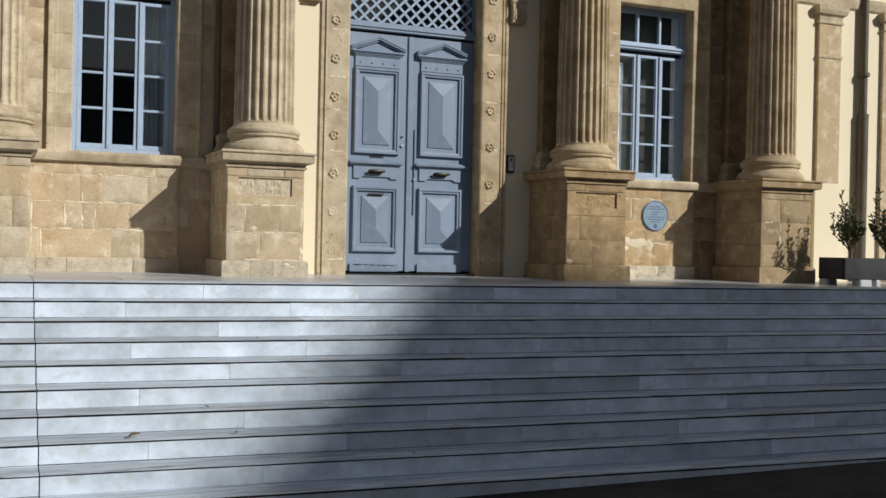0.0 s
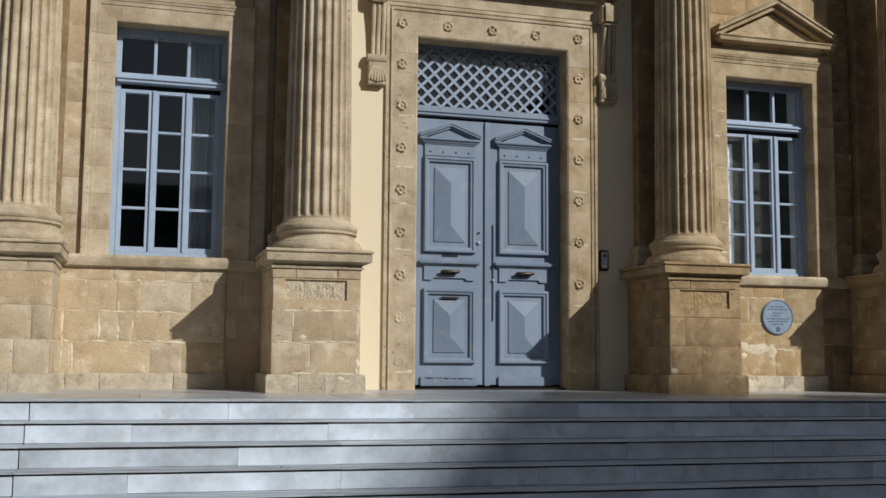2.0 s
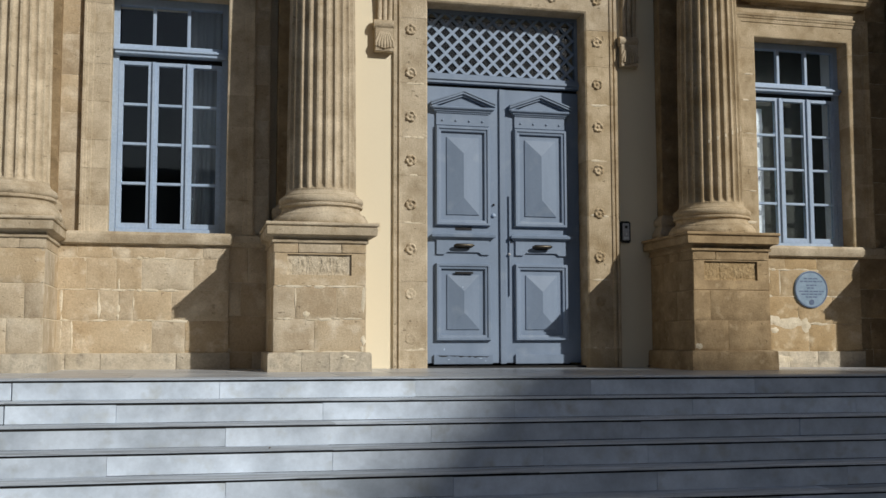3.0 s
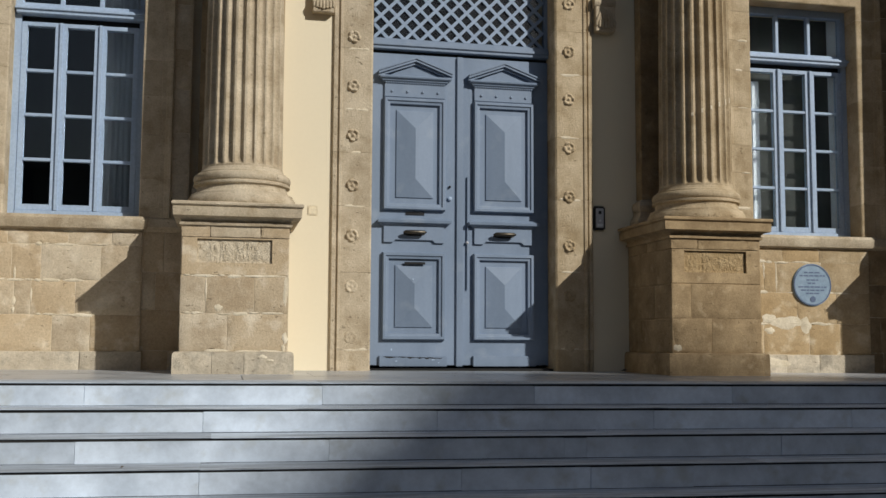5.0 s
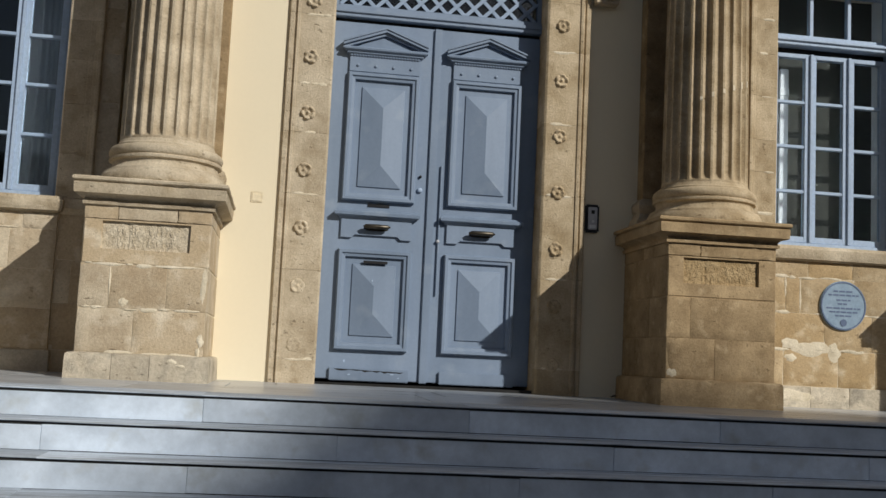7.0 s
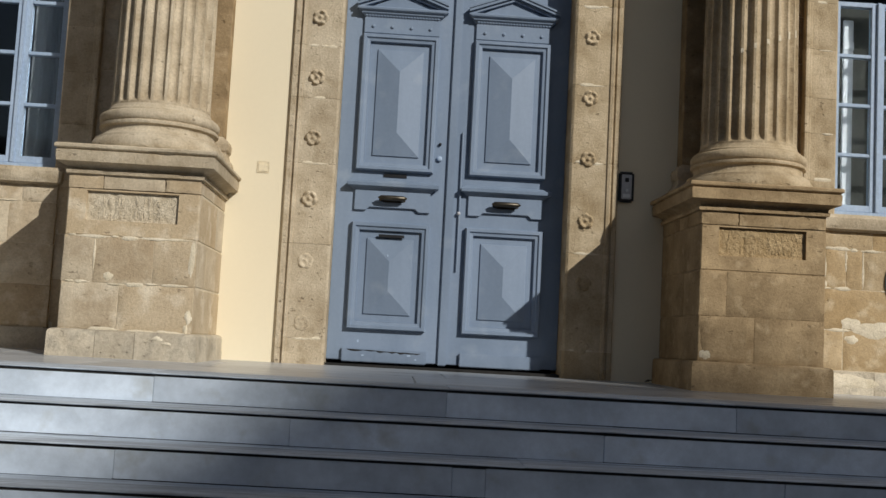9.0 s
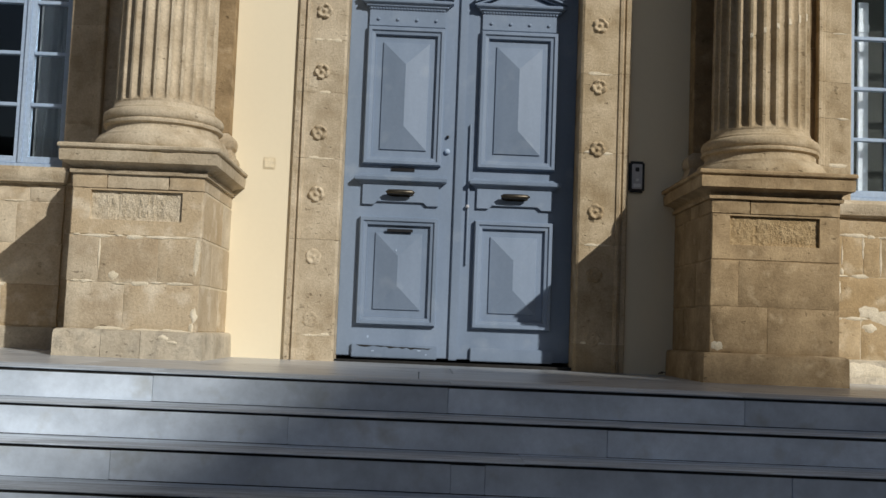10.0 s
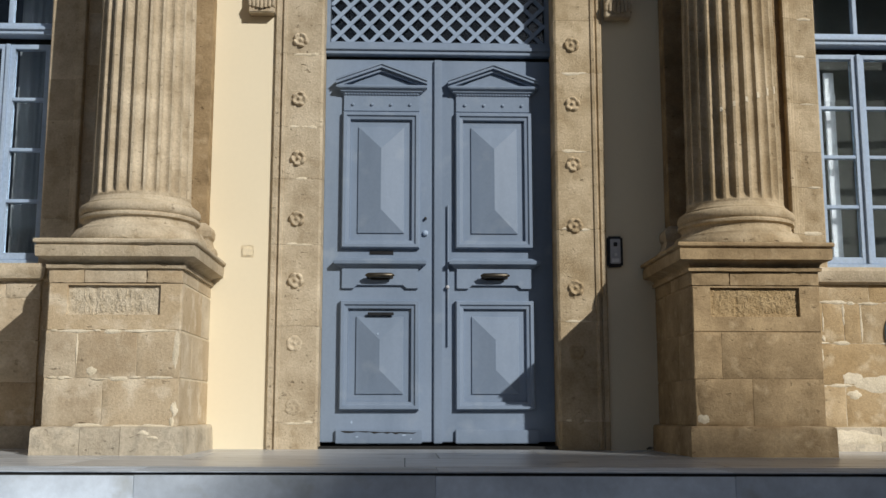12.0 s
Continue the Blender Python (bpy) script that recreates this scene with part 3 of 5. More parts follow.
smears(ped_a, -0.38, 0.38, C1, Y_DADO, 31)
smears(ped_a, -0.38, 0.38, C2, Y_DADO, 32)
smears(ped_a, C2, C1, -0.212, Y_DADO, 33, True)
smears(ped_a, -0.36, 0.38, C3, Y_DADO - 0.002, 34)
smears(ped_a, C2, C1, 0.372, Y_DADO, 36, True)
patch(ped_a, 0.375, 2.12, Y_DADO, 0.05, 0.28, 1)
patch(ped_a, 0.378, 1.79, Y_DADO, 0.05, 0.10, 2)
patch(ped_a, 0.365, 1.715, Y_DADO, 0.035, 0.08, 7)
patch(ped_a, 0.215, 1.65, Y_DADO - 0.046, 0.07, 0.04, 3)
patch(ped_a, 0.265, 1.625, Y_DADO - 0.046, 0.09, 0.025, 4)
patch(ped_a, -0.12, 2.015, Y_DADO, 0.075, 0.075, 5)
patch(ped_a, -0.28, 1.978, Y_DADO, 0.11, 0.018, 8)
patch(ped_b, -0.35, 1.73, Y_DADO, 0.09, 0.07, 6)
smears(ped_d, -0.35, 0.0, C1, Y_DADO, 39)
smears(ped_d, C2, C1, -0.1, Y_DADO, 40, True)
col, col_gold, pil = column(CARVED), column(CARVED_GOLD), pilaster()
for i, x in enumerate(COL_X):
    c = (col, None, col_gold, None)[i] or copy_thing((col, col_gold)[i // 2], pose(x, 0, 0))
    put(c, x, "weathered limestone fluted column on a pedestal", "columns of the facade", 0.07 if i == 2 else 0.0)
    q = pil if i == 0 else copy_thing(pil, pose(x, 0, 0))
    put(q, PED_X[i] + 0.03, "plain limestone pilaster behind a fluted column", "pilasters behind the columns")


def lime_smear(x):
    """Pale lime run across the fillets of a shaft."""
    holder = [o for o in bpy.data.objects if o.name.startswith("column") and o.parent is None and abs(o.matrix_basis.translation.x - x) < 0.01][0]
    rnd = random.Random(8)
    for k in range(16, 22):
        g = geo()
        a0, a1 = 2 * math.pi * k / 24, 2 * math.pi * (k + 0.22) / 24
        z = 3.70 + 0.028 * (k - 16)
        h = rnd.uniform(0.02, 0.05)
        v = []
        for r in (0.308, 0.3125):
            for zz in (z, z + h):
                v += [(r * math.cos(q), COL_Y + r * math.sin(q), zz + rnd.uniform(-0.004, 0.004)) for q in (a0, a1)]
        add(g, v, [(0, 1, 3, 2), (4, 5, 7, 6), (0, 1, 5, 4), (2, 3, 7, 6), (0, 2, 6, 4), (1, 3, 7, 5)])
        part("lime_smear", g, REPAIR, holder)


lime_smear(COL_X[2])


# ---- window bays ----
def bay(name, x0, x1, win, apron, rnd, layout, stone):
    b = tagged(part(name, box(geo(), x0, x1, Y_BAY + 0.005, Y_CORE + 0.01, 1.42, WIN_Z0), MORTAR), "limestone ashlar wall below and beside a window", "wall", kind="structure")
    g = geo()
    box(g, x0, win[0] - 0.004, Y_BAY + 0.005, Y_CORE + 0.01, WIN_Z0, 6.95)
    box(g, win[1] + 0.004, x1, Y_BAY + 0.005, Y_CORE + 0.01, WIN_Z0, 6.95)
    box(g, win[0], win[1], Y_BAY + 0.005, Y_CORE + 0.01, WIN_Z1 + 0.01, 6.95)
    part("backing", g, MORTAR, b)
    part("apron_backing", box(geo(), apron[0] + 0.02, apron[1] - 0.02, Y_APRON + 0.005, Y_BAY + 0.03, 1.42, 2.66), MORTAR, b)
    zs, rows = layout
    laid(b, zs[0], zs[1], (apron[0] - 0.02, *rows[0], apron[1] + 0.02), Y_APRON - 0.018, PALESTONE)
    for z0, z1, xs in zip(zs[1:], zs[2:], rows[1:]):
        laid(b, z0, z1, (apron[0], *xs, apron[1]), Y_APRON, stone)
    # The second bay's sides take the brown stone with shade in its colour.
    for a, c in ((x0, apron[0]), (apron[1], x1)):
        if c - a > 0.05:
            courses(b, a, c, (1.43, 1.685, 2.02, 2.33, 2.66), Y_BAY, (0.25, 0.6), rnd, stone if stone is STONE else SHADED_BROWNSTONE)
    for a, c in ((x0, win[0] - 0.247), (win[1] + 0.247, x1)):
        if c - a > 0.05:
            courses(b, a, c, (2.78, 3.15, 3.5, 3.87, 4.22, 4.60, 4.95, 5.30, 5.66, 6.02, 6.4, 6.95), Y_BAY, (0.4, 0.8), rnd, stone if stone is STONE else SHADED_BROWNSTONE)
    courses(b, win[0] - 0.247, win[1] + 0.247, (5.29, 5.45, 5.75, 6.1, 6.5, 6.95), Y_BAY, (0.4, 0.8), rnd, stone)
    # band between the pedestals, and the sill
    part("band", loft(geo(), x0, x1, Y_BAY, Y_CORE, [(2.66, 0.0), (2.675, 0.015), (2.69, 0.02), (2.70, 0.035), (2.765, 0.035), (2.775, 0.025)]), CARVED, b)
    return b


def jamb_stones(parent, prof, x, sgn, cuts_z, material):
    """Upright stones of a moulded surround; prof holds (distance out from the opening, y)."""
    for z0, z1 in zip(cuts_z, cuts_z[1:]):
        n = len(prof)
        v = [(x + sgn * d, y, z0 + 0.001) for d, y in prof] + [(x + sgn * d, y, z1 - 0.001) for d, y in prof]
        f = [(i, i + 1, n + i + 1, n + i) for i in range(n - 1)] + [tuple(range(n)), tuple(range(n, 2 * n))]
        part("stone", (v, f), material, parent)


def head_stone(parent, prof, a, b, z0, ztop, material):
    v, f = [], []
    for d, y in prof:
        v += [(a - d, y, z0), (a - d, y, ztop + d), (b + d, y, ztop + d), (b + d, y, z0)]
    for i in range(len(prof) - 1):
        q = 4 * i
        f += [(q + k, q + k + 1, q + 5 + k, q + 4 + k) for k in range(3)]
    part("lintel", (v, f), material, parent)


def sill(win_mid, half):
    s = tagged(part("window_sill", worn_loft(geo(), win_mid - half, win_mid + half, Y_APRON, Y_CORE + 0.1, [(2.655, -0.01), (2.662, 0.0), (2.664, 0.024), (2.672, 0.028), (2.674, 0.046), (2.69, 0.050), (2.70, 0.055), (2.752, 0.058), (2.76, 0.05), (2.779, 0.04)], 4 + win_mid, 0.003, 0.018), CARVED, smooth=35), "moulded limestone window sill with chipped edge", "sill", "window sills", "structure")
    return s


def surround(win, pediment_half, stone):
    s = thing("window_surround", "moulded limestone window surround with a small pediment", "window surround", "window surrounds", "structure")
    a, b = win
    z1 = WIN_Z1
    prof = [(-0.004, 12.86), (-0.004, 12.592), (0.006, 12.586), (0.150, 12.584), (0.154, 12.576), (0.190, 12.574), (0.196, 12.566), (0.215, 12.562), (0.222, 12.555), (0.240, 12.553), (0.246, 12.56), (0.248, 12.66)]
    jamb_stones(s, prof, a, -1, (2.775, 3.02, 3.36, 3.62, 3.98, 4.33, 4.62, 4.90), stone)
    jamb_stones(s, prof, b, 1, (2.775, 3.10, 3.47, 3.80, 4.10, 4.52, 4.90), stone)
    head_stone(s, prof, a, b, 4.902, z1, stone)
    m, h = (a + b) / 2 + (0.04 if a > 6 else 0.0), pediment_half
    part("frieze", box(geo(), a - 0.22, b + 0.22, 12.572, 12.66, z1 + 0.250, z1 + 0.335), stone, s, bevel=0.004)
    zc = z1 + 0.335
    part("cornice", loft(geo(), m - h + 0.14, m + h - 0.14, 12.58, 12.70, [(zc, 0.0), (zc + 0.015, 0.03), (zc + 0.03, 0.035), (zc + 0.045, 0.12), (zc + 0.085, 0.125), (zc + 0.095, 0.14), (zc + 0.11, 0.14)]), stone, s, bevel=0.003)
    zt = zc + 0.11
    rise = 0.38
    part("tympanum", extrude_xz(geo(), [(m - h + 0.1, zt), (m + h - 0.1, zt), (m, zt + rise - 0.05)], 12.575, 12.66), stone, s)
    for sgn in (-1, 1):
        g = geo()
        for t0, t1, y in ((0.0, 0.055, 12.50), (0.055, 0.10, 12.445), (0.10, 0.125, 12.43)):
            extrude_xz(g, [(m + sgn * h, zt + t0 - 0.02), (m, zt + rise + t0 - 0.02), (m, zt + rise + t1 - 0.02), (m + sgn * h, zt + t1 - 0.02)], y, 12.66)
        part("raking_cornice", g, stone, s)
    return s


def window(name, win, label):
    a, b = win
    y = 12.775
    w = tagged(new(name), label, "window", "facade windows", "structure")
    z0, z1 = WIN_Z0 + 0.004, WIN_Z1 - 0.004
    zt0, zt1 = 4.435, 4.575
    g = geo()
    box(g, a, a + 0.055, y, y + 0.08, z0, z1)
    box(g, b - 0.055, b, y, y + 0.08, z0, z1)
    box(g, a + 0.055, b - 0.055, y, y + 0.08, z1 - 0.07, z1)
    box(g, a + 0.055, b - 0.055, y - 0.01, y + 0.08, z0, z0 + 0.055)
    part("window_frame", g, LIGHTBLUE, w, bevel=0.004)
    g = box(geo(), a + 0.02, b - 0.02, y - 0.055, y + 0.08, zt0 + 0.045, zt1 - 0.03)
    box(g, a + 0.01, b - 0.01, y - 0.072, y + 0.07, zt0 + 0.075, zt1 - 0.045)
    box(g, a + 0.055, b - 0.055, y + 0.0, y + 0.08, zt1 - 0.03, zt1 + 0.01)
    part("transom", g, LIGHTBLUE, w, bevel=0.004)
    # A near-black strip paints the shade of the recess below the drip.
    part("gap", box(geo(), a + 0.055, b - 0.055, y + 0.055, y + 0.08, zt0 - 0.02, zt0 + 0.05), JOINT_AND_SHADE, w, "near-black strip standing for the shade under the transom")
    n = 3
    x0, x1 = a + 0.055, b - 0.055
    step = (x1 - x0) / n
    for k in range(1, n):
        part("mullion", box(geo(), x0 + k * step - 0.016, x0 + k * step + 0.016, y + 0.005, y + 0.06, zt1, z1 - 0.07), LIGHTBLUE, w, bevel=0.003)
    for k in range(n):
        p = part("pane", box(geo(), x0 + k * step + 0.016, x0 + (k + 1) * step - 0.016, y + 0.035, y + 0.041, zt1, z1 - 0.07), GLASS, w)
        p.visible_shadow = False
        c0, c1 = x0 + k * step + 0.002, x0 + (k + 1) * step - 0.002
        zb, zu = z0 + 0.057, zt0 - 0.012
        s = 0.046
        g = geo()
        box(g, c0, c0 + s, y + 0.008, y + 0.065, zb, zu)
        box(g, c1 - s, c1, y + 0.008, y + 0.065, zb, zu)
        box(g, c0 + s, c1 - s, y + 0.008, y + 0.065, zb, zb + 0.05)
        box(g, c0 + s, c1 - s, y + 0.008, y + 0.065, zu - 0.035, zu)
        leaf = part("casement", g, LIGHTBLUE, w, bevel=0.003)
        if k:
            part("cover_strip", box(geo(), c0 - 0.014, c0 + 0.014, y - 0.012, y + 0.01, zb, zu), LIGHTBLUE, w, bevel=0.003)
        hh = (zu - 0.035 - zb - 0.05) / 4
        for r in range(4):
            za = zb + 0.05 + r * hh
            if r:
                part("glazing_bar", box(geo(), c0 + s, c1 - s, y + 0.014, y + 0.06, za - 0.013, za + 0.013), LIGHTBLUE, leaf, bevel=0.003)
            p = part("pane", box(geo(), c0 + s, c1 - s, y + 0.035, y + 0.041, za + (0.013 if r else 0), za + hh - (0.013 if r < 3 else 0)), GLASS, leaf)
            p.visible_shadow = False
    return w


def curtain(x0, x1, z0, z1, y, waves, label, cloth, depth=1.0):
    n = 60
    v, f = [], []
    for i in range(n + 1):
        u = i / n
        x = x0 + (x1 - x0) * u
        w = u + 0.03 * math.sin(11 * u) + 0.018 * math.sin(23 * u + 2)
        d = (0.016 + 0.010 * math.sin(7 * u + 1)) * math.sin(2 * math.pi * waves * w) + 0.006 * math.sin(2 * math.pi * waves * 2.3 * u + 1)
        d *= depth
        v += [(x, y + d, z0), (x + 0.02 * math.sin(9 * u), y + 0.8 * d, (z0 + z1) / 2), (x, y + 0.5 * d, z1)]
        v += [(x, y + d + 0.004, z0), (x + 0.02 * math.sin(9 * u), y + 0.8 * d + 0.004, (z0 + z1) / 2), (x, y + 0.5 * d + 0.004, z1)]
    for i in range(n):
        a, b = 6 * i, 6 * (i + 1)
        f += [(a, b, b + 1, a + 1), (a + 1, b + 1, b + 2, a + 2), (a + 3, b + 3, b + 4, a + 4), (a + 4, b + 4, b + 5, a + 5), (a, b, b + 3, a + 3), (a + 2, b + 2, b + 5, a + 5)]
    return tagged(part("curtain", (v, f), cloth, smooth=60), label, "curtain", "curtains behind the windows")


bay1 = bay("wall_bay_1", 1.88, 3.80, WIN_L, (1.90, 3.44), random.Random(3),
           ((1.43, 1.68, 1.973, 2.253, 2.54, 2.66), ((2.02, 2.32, 2.98), (2.07, 2.76, 3.05), (1.975, 2.295, 2.46, 2.59, 2.93), (2.18, 2.435, 2.66, 3.12), (2.10, 2.40, 2.863, 3.20))), STONE)
smears(bay1, 1.95, 3.1, 1.973, Y_APRON, 51)
smears(bay1, 1.95, 3.0, 2.253, Y_APRON, 52)
smears(bay1, 2.6, 3.2, 2.54, Y_APRON, 55)
smears(bay1, 1.70, 2.25, 1.975, Y_APRON, 54, True)
smears(bay1, 1.70, 1.97, 2.07, Y_APRON, 56, True)
smears(bay1, 1.98, 2.25, 2.295, Y_APRON, 53, True)
smears(bay1, 1.98, 2.36, 2.46, Y_APRON, 57, True)
smears(bay1, 2.05, 2.25, 2.59, Y_APRON, 58, True)
bay2 = bay("wall_bay_2", 8.48, 10.56, WIN_R, (8.50, 10.10), random.Random(4),
           ((1.43, 1.668, 1.955, 2.245, 2.53, 2.66), ((8.89, 9.22, 9.55), (8.996, 9.46, 9.78), (8.83, 9.34, 9.75), (8.86, 9.01, 9.13, 9.60), (9.20, 9.58))), GOLDSTONE)
smears(bay2, 8.60, 9.9, 2.245, Y_APRON, 41)
smears(bay2, 8.60, 9.7, 1.955, Y_APRON, 42)
smears(bay2, 8.60, 9.5, 2.53, Y_APRON, 45)
smears(bay2, 2.25, 2.52, 8.86, Y_APRON, 43, True)
smears(bay2, 2.25, 2.53, 9.01, Y_APRON, 44, True)
smears(bay2, 2.25, 2.53, 9.13, Y_APRON, 46, True)
smears(bay2, 1.96, 2.24, 8.835, Y_APRON, 47, True)
patch(bay2, 9.23, 1.965, Y_APRON, 0.42, 0.15, 11)
patch(bay2, 9.05, 2.00, Y_APRON, 0.2, 0.12, 12)
patch(bay2, 9.42, 1.95, Y_APRON, 0.14, 0.2, 13)
patch(bay2, 9.06, 1.89, Y_APRON, 0.12, 0.07, 15)
patch(bay2, 9.0, 1.60, Y_APRON - 0.022, 0.5, 0.12, 14)
sill(sum(WIN_L) / 2 - 0.195, 0.74)
sill(sum(WIN_R) / 2 - 0.15, 0.77)
surround(WIN_L, 0.80, CARVED)
jambs = surround(WIN_R, 0.76, CARVED_GOLD)
for k, z in enumerate((3.02, 3.36, 3.62, 3.98, 4.33, 4.62)):
    smears(jambs, WIN_R[0] - 0.20, WIN_R[0] - 0.01, z, 12.584, 60 + k)
window("window_1", WIN_L, "pale blue wooden casement window with dark panes")
window("window_2", WIN_R, "pale blue wooden casement window with reflecting panes")
curtain(3.02, 3.46, 2.5, 5.1, 13.04, 3.5, "blue-grey curtain hanging in soft folds behind glass", SHEER, 1.4)
curtain(8.86, 10.06, 2.5, 5.1, 13.09, 4, "dim grey curtain hanging flat across a window", CURTAIN, 0.35)
for w in (WIN_L, WIN_R):
    g = box(geo(), w[0] - 0.01, w[0] + 0.012, 12.86, 13.14, WIN_Z0, WIN_Z1)
    box(g, w[1] - 0.012, w[1] + 0.01, 12.86, 13.14, WIN_Z0, WIN_Z1)
    tagged(part("window_lining", g, WHITE), "white painted lining inside a window opening", "lining", "window linings", "structure")

sh = thing("inner_shutter", "white folded shutter edge standing behind window glass", "shutter")
part("leaf", box(geo(), 9.115, 9.19, 12.93, 12.955, 2.84, 4.33), WHITE, sh, bevel=0.003)
part("rail", box(geo(), 9.113, 9.192, 12.925, 12.93, 4.10, 4.16), WHITE, sh)
part("slat", box(geo(), 9.005, 9.03, 12.93, 12.945, 4.10, 4.40), WHITE, sh)
part("slat", box(geo(), 9.042, 9.062, 12.93, 12.945, 4.08, 4.40), WHITE, sh)

# ---- portal ----
portal = thing("portal", "carved limestone door surround with rosettes and a cornice", "door surround", kind="structure")
a, b = DOOR_X0, DOOR_X1
prof = [(-0.004, 12.93), (-0.004, Y_PORTAL + 0.012), (0.012, Y_PORTAL), (0.262, Y_PORTAL), (0.266, Y_PORTAL - 0.012), (0.285, Y_PORTAL - 0.016), (0.292, Y_PORTAL + 0.004), (0.305, Y_PORTAL + 0.004), (0.310, Y_PORTAL - 0.010), (0.338, Y_PORTAL - 0.012), (0.345, Y_PORTAL - 0.004), (0.350, 12.73)]
jamb_stones(portal, prof, a, -1, (1.44, 1.70, 2.36, 2.93, 3.40, 3.78, 4.32, 4.98), CARVED)
jamb_stones(portal, prof, b, 1, (1.44, 1.71, 2.40, 3.05, 3.62, 4.20, 4.60, 4.98), CARVED_GOLD)
head_stone(portal, prof, a, b, 4.982, DOOR_TOP, CARVED)
for k, z in enumerate((1.70, 2.93, 3.40, 3.78, 4.32)):
    smears(portal, a - 0.25, a - 0.02, z, Y_PORTAL, 70 + k)
    smears(portal, b + 0.02, b + 0.25, (1.71, 2.40, 3.05, 3.62, 4.20)[k], Y_PORTAL, 80 + k)
part("frieze", box(geo(), a - 0.33, b + 0.33, Y_PORTAL + 0.005, 12.72, DOOR_TOP + 0.356, 5.70), CARVED, portal, bevel=0.004)
part("cornice", loft(geo(), a - 0.40, b + 0.40, Y_PORTAL - 0.02, 12.72, [(5.70, 0.0), (5.715, 0.03), (5.74, 0.04), (5.755, 0.16), (5.82, 0.165), (5.835, 0.19), (5.88, 0.22), (5.90, 0.22), (5.91, 0.1)]), CARVED, portal, bevel=0.004)


def rosette(parent, x, z, worn):
    """Scalloped petals that curl round a sunken ring and a boss."""
    rnd = random.Random(int(x * 100 + z * 1000))
    R, phase, n, m = 0.060, rnd.uniform(0, 6.28), 40, 9
    v, f = [], []
    for i in range(m):
        u = (i + 1) / m
        for k in range(n):
            t = 2 * math.pi * k / n
            lobe = abs(math.cos(2.5 * t + phase))
            r = R * u * (1 - 0.15 * (1 - lobe) ** 2 * u)
            h = 0.024 * math.exp(-((u - 0.72) / 0.24) ** 2) * (0.30 + 0.70 * lobe ** 0.7) + 0.020 * math.exp(-(u / 0.26) ** 2)
            h *= 1 + 0.5 * noise.noise((x * 5 + 40 * r * math.cos(t), z * 7 + 40 * r * math.sin(t), 0.5))
            v.append((x + r * math.cos(t), Y_PORTAL + (0.003 if i == m - 1 else -worn * h), z + r * math.sin(t)))
    v.append((x, Y_PORTAL - worn * 0.024, z))
    f = [(i * n + k, i * n + (k + 1) % n, (i + 1) * n + (k + 1) % n, (i + 1) * n + k) for i in range(m - 1) for k in range(n)]
    f += [(k, (k + 1) % n, m * n) for k in range(n)]
    return part("rosette", (v, f), CARVED if x < 7 else CARVED_GOLD, parent, smooth=50)


for k in range(9):
    for x, z in ((5.170, 1.803 + 0.4365 * k), (7.132, 1.742 + 0.445 * k)):
        rosette(portal, x, z, (0.25 if k == 0 else 0.5 if k == 1 else 1.0))
for k in range(1, 4):
    rosette(portal, 5.170 + 0.4905 * k, 5.300, 1.0)


def console(x0, x1):
    c = thing("console_bracket", "carved limestone scroll bracket under the portal cornice", "bracket", "portal brackets")
    m = (x0 + x1) / 2
    part("foot", box(geo(), x0, x1, 12.549, 12.71, 4.605, 4.845), CARVED, c, bevel=0.006)
    g = geo()
    for k in range(-3, 4):
        # ribs of a leaf that fan out and curl at their tips
        w = x1 - x0
        tip = (m + k * w * 0.15, 12.538 + 0.004 * abs(k), 4.632 + 0.008 * abs(k))
        tube(g, [(m + k * 0.006, 12.568, 4.845), (m + k * w * 0.10, 12.548, 4.76), (m + k * w * 0.155, 12.545, 4.69), tip, (tip[0] + k * 0.004, 12.555, tip[2] - 0.012)], [0.008, 0.014, 0.016, 0.013, 0.005], 8)
    part("leaf_carving", g, CARVED, c)
    part("roll", tube(geo(), [(x0 - 0.012, 12.585, 4.875), (x1, 12.585, 4.875)], 0.052, 16), CARVED, c, smooth=50)
    part("neck", box(geo(), x0 + 0.025, x1 - 0.004, 12.60, 12.71, 4.88, 5.46), CARVED, c, bevel=0.006)
    for i in range(3):
        xx = x0 + 0.05 + i * (x1 - x0 - 0.08) / 2
        part("reed", tube(geo(), [(xx, 12.575, 4.885), (xx, 12.60, 4.92), (xx, 12.585, 5.2), (xx, 12.555, 5.47)], [0.030, 0.025, 0.026, 0.028], 10), CARVED, c, smooth=60)
    part("head", box(geo(), x0, x1, 12.47, 12.71, 5.46, 5.70), CARVED, c, bevel=0.03)
    return c


console(4.800, 4.985)
console(7.372, 7.562)

# ---- the door ----
door = thing("door_1", "weathered blue-grey double door with raised pointed panels, closed", "door", kind="structure")
yd = Y_DOOR


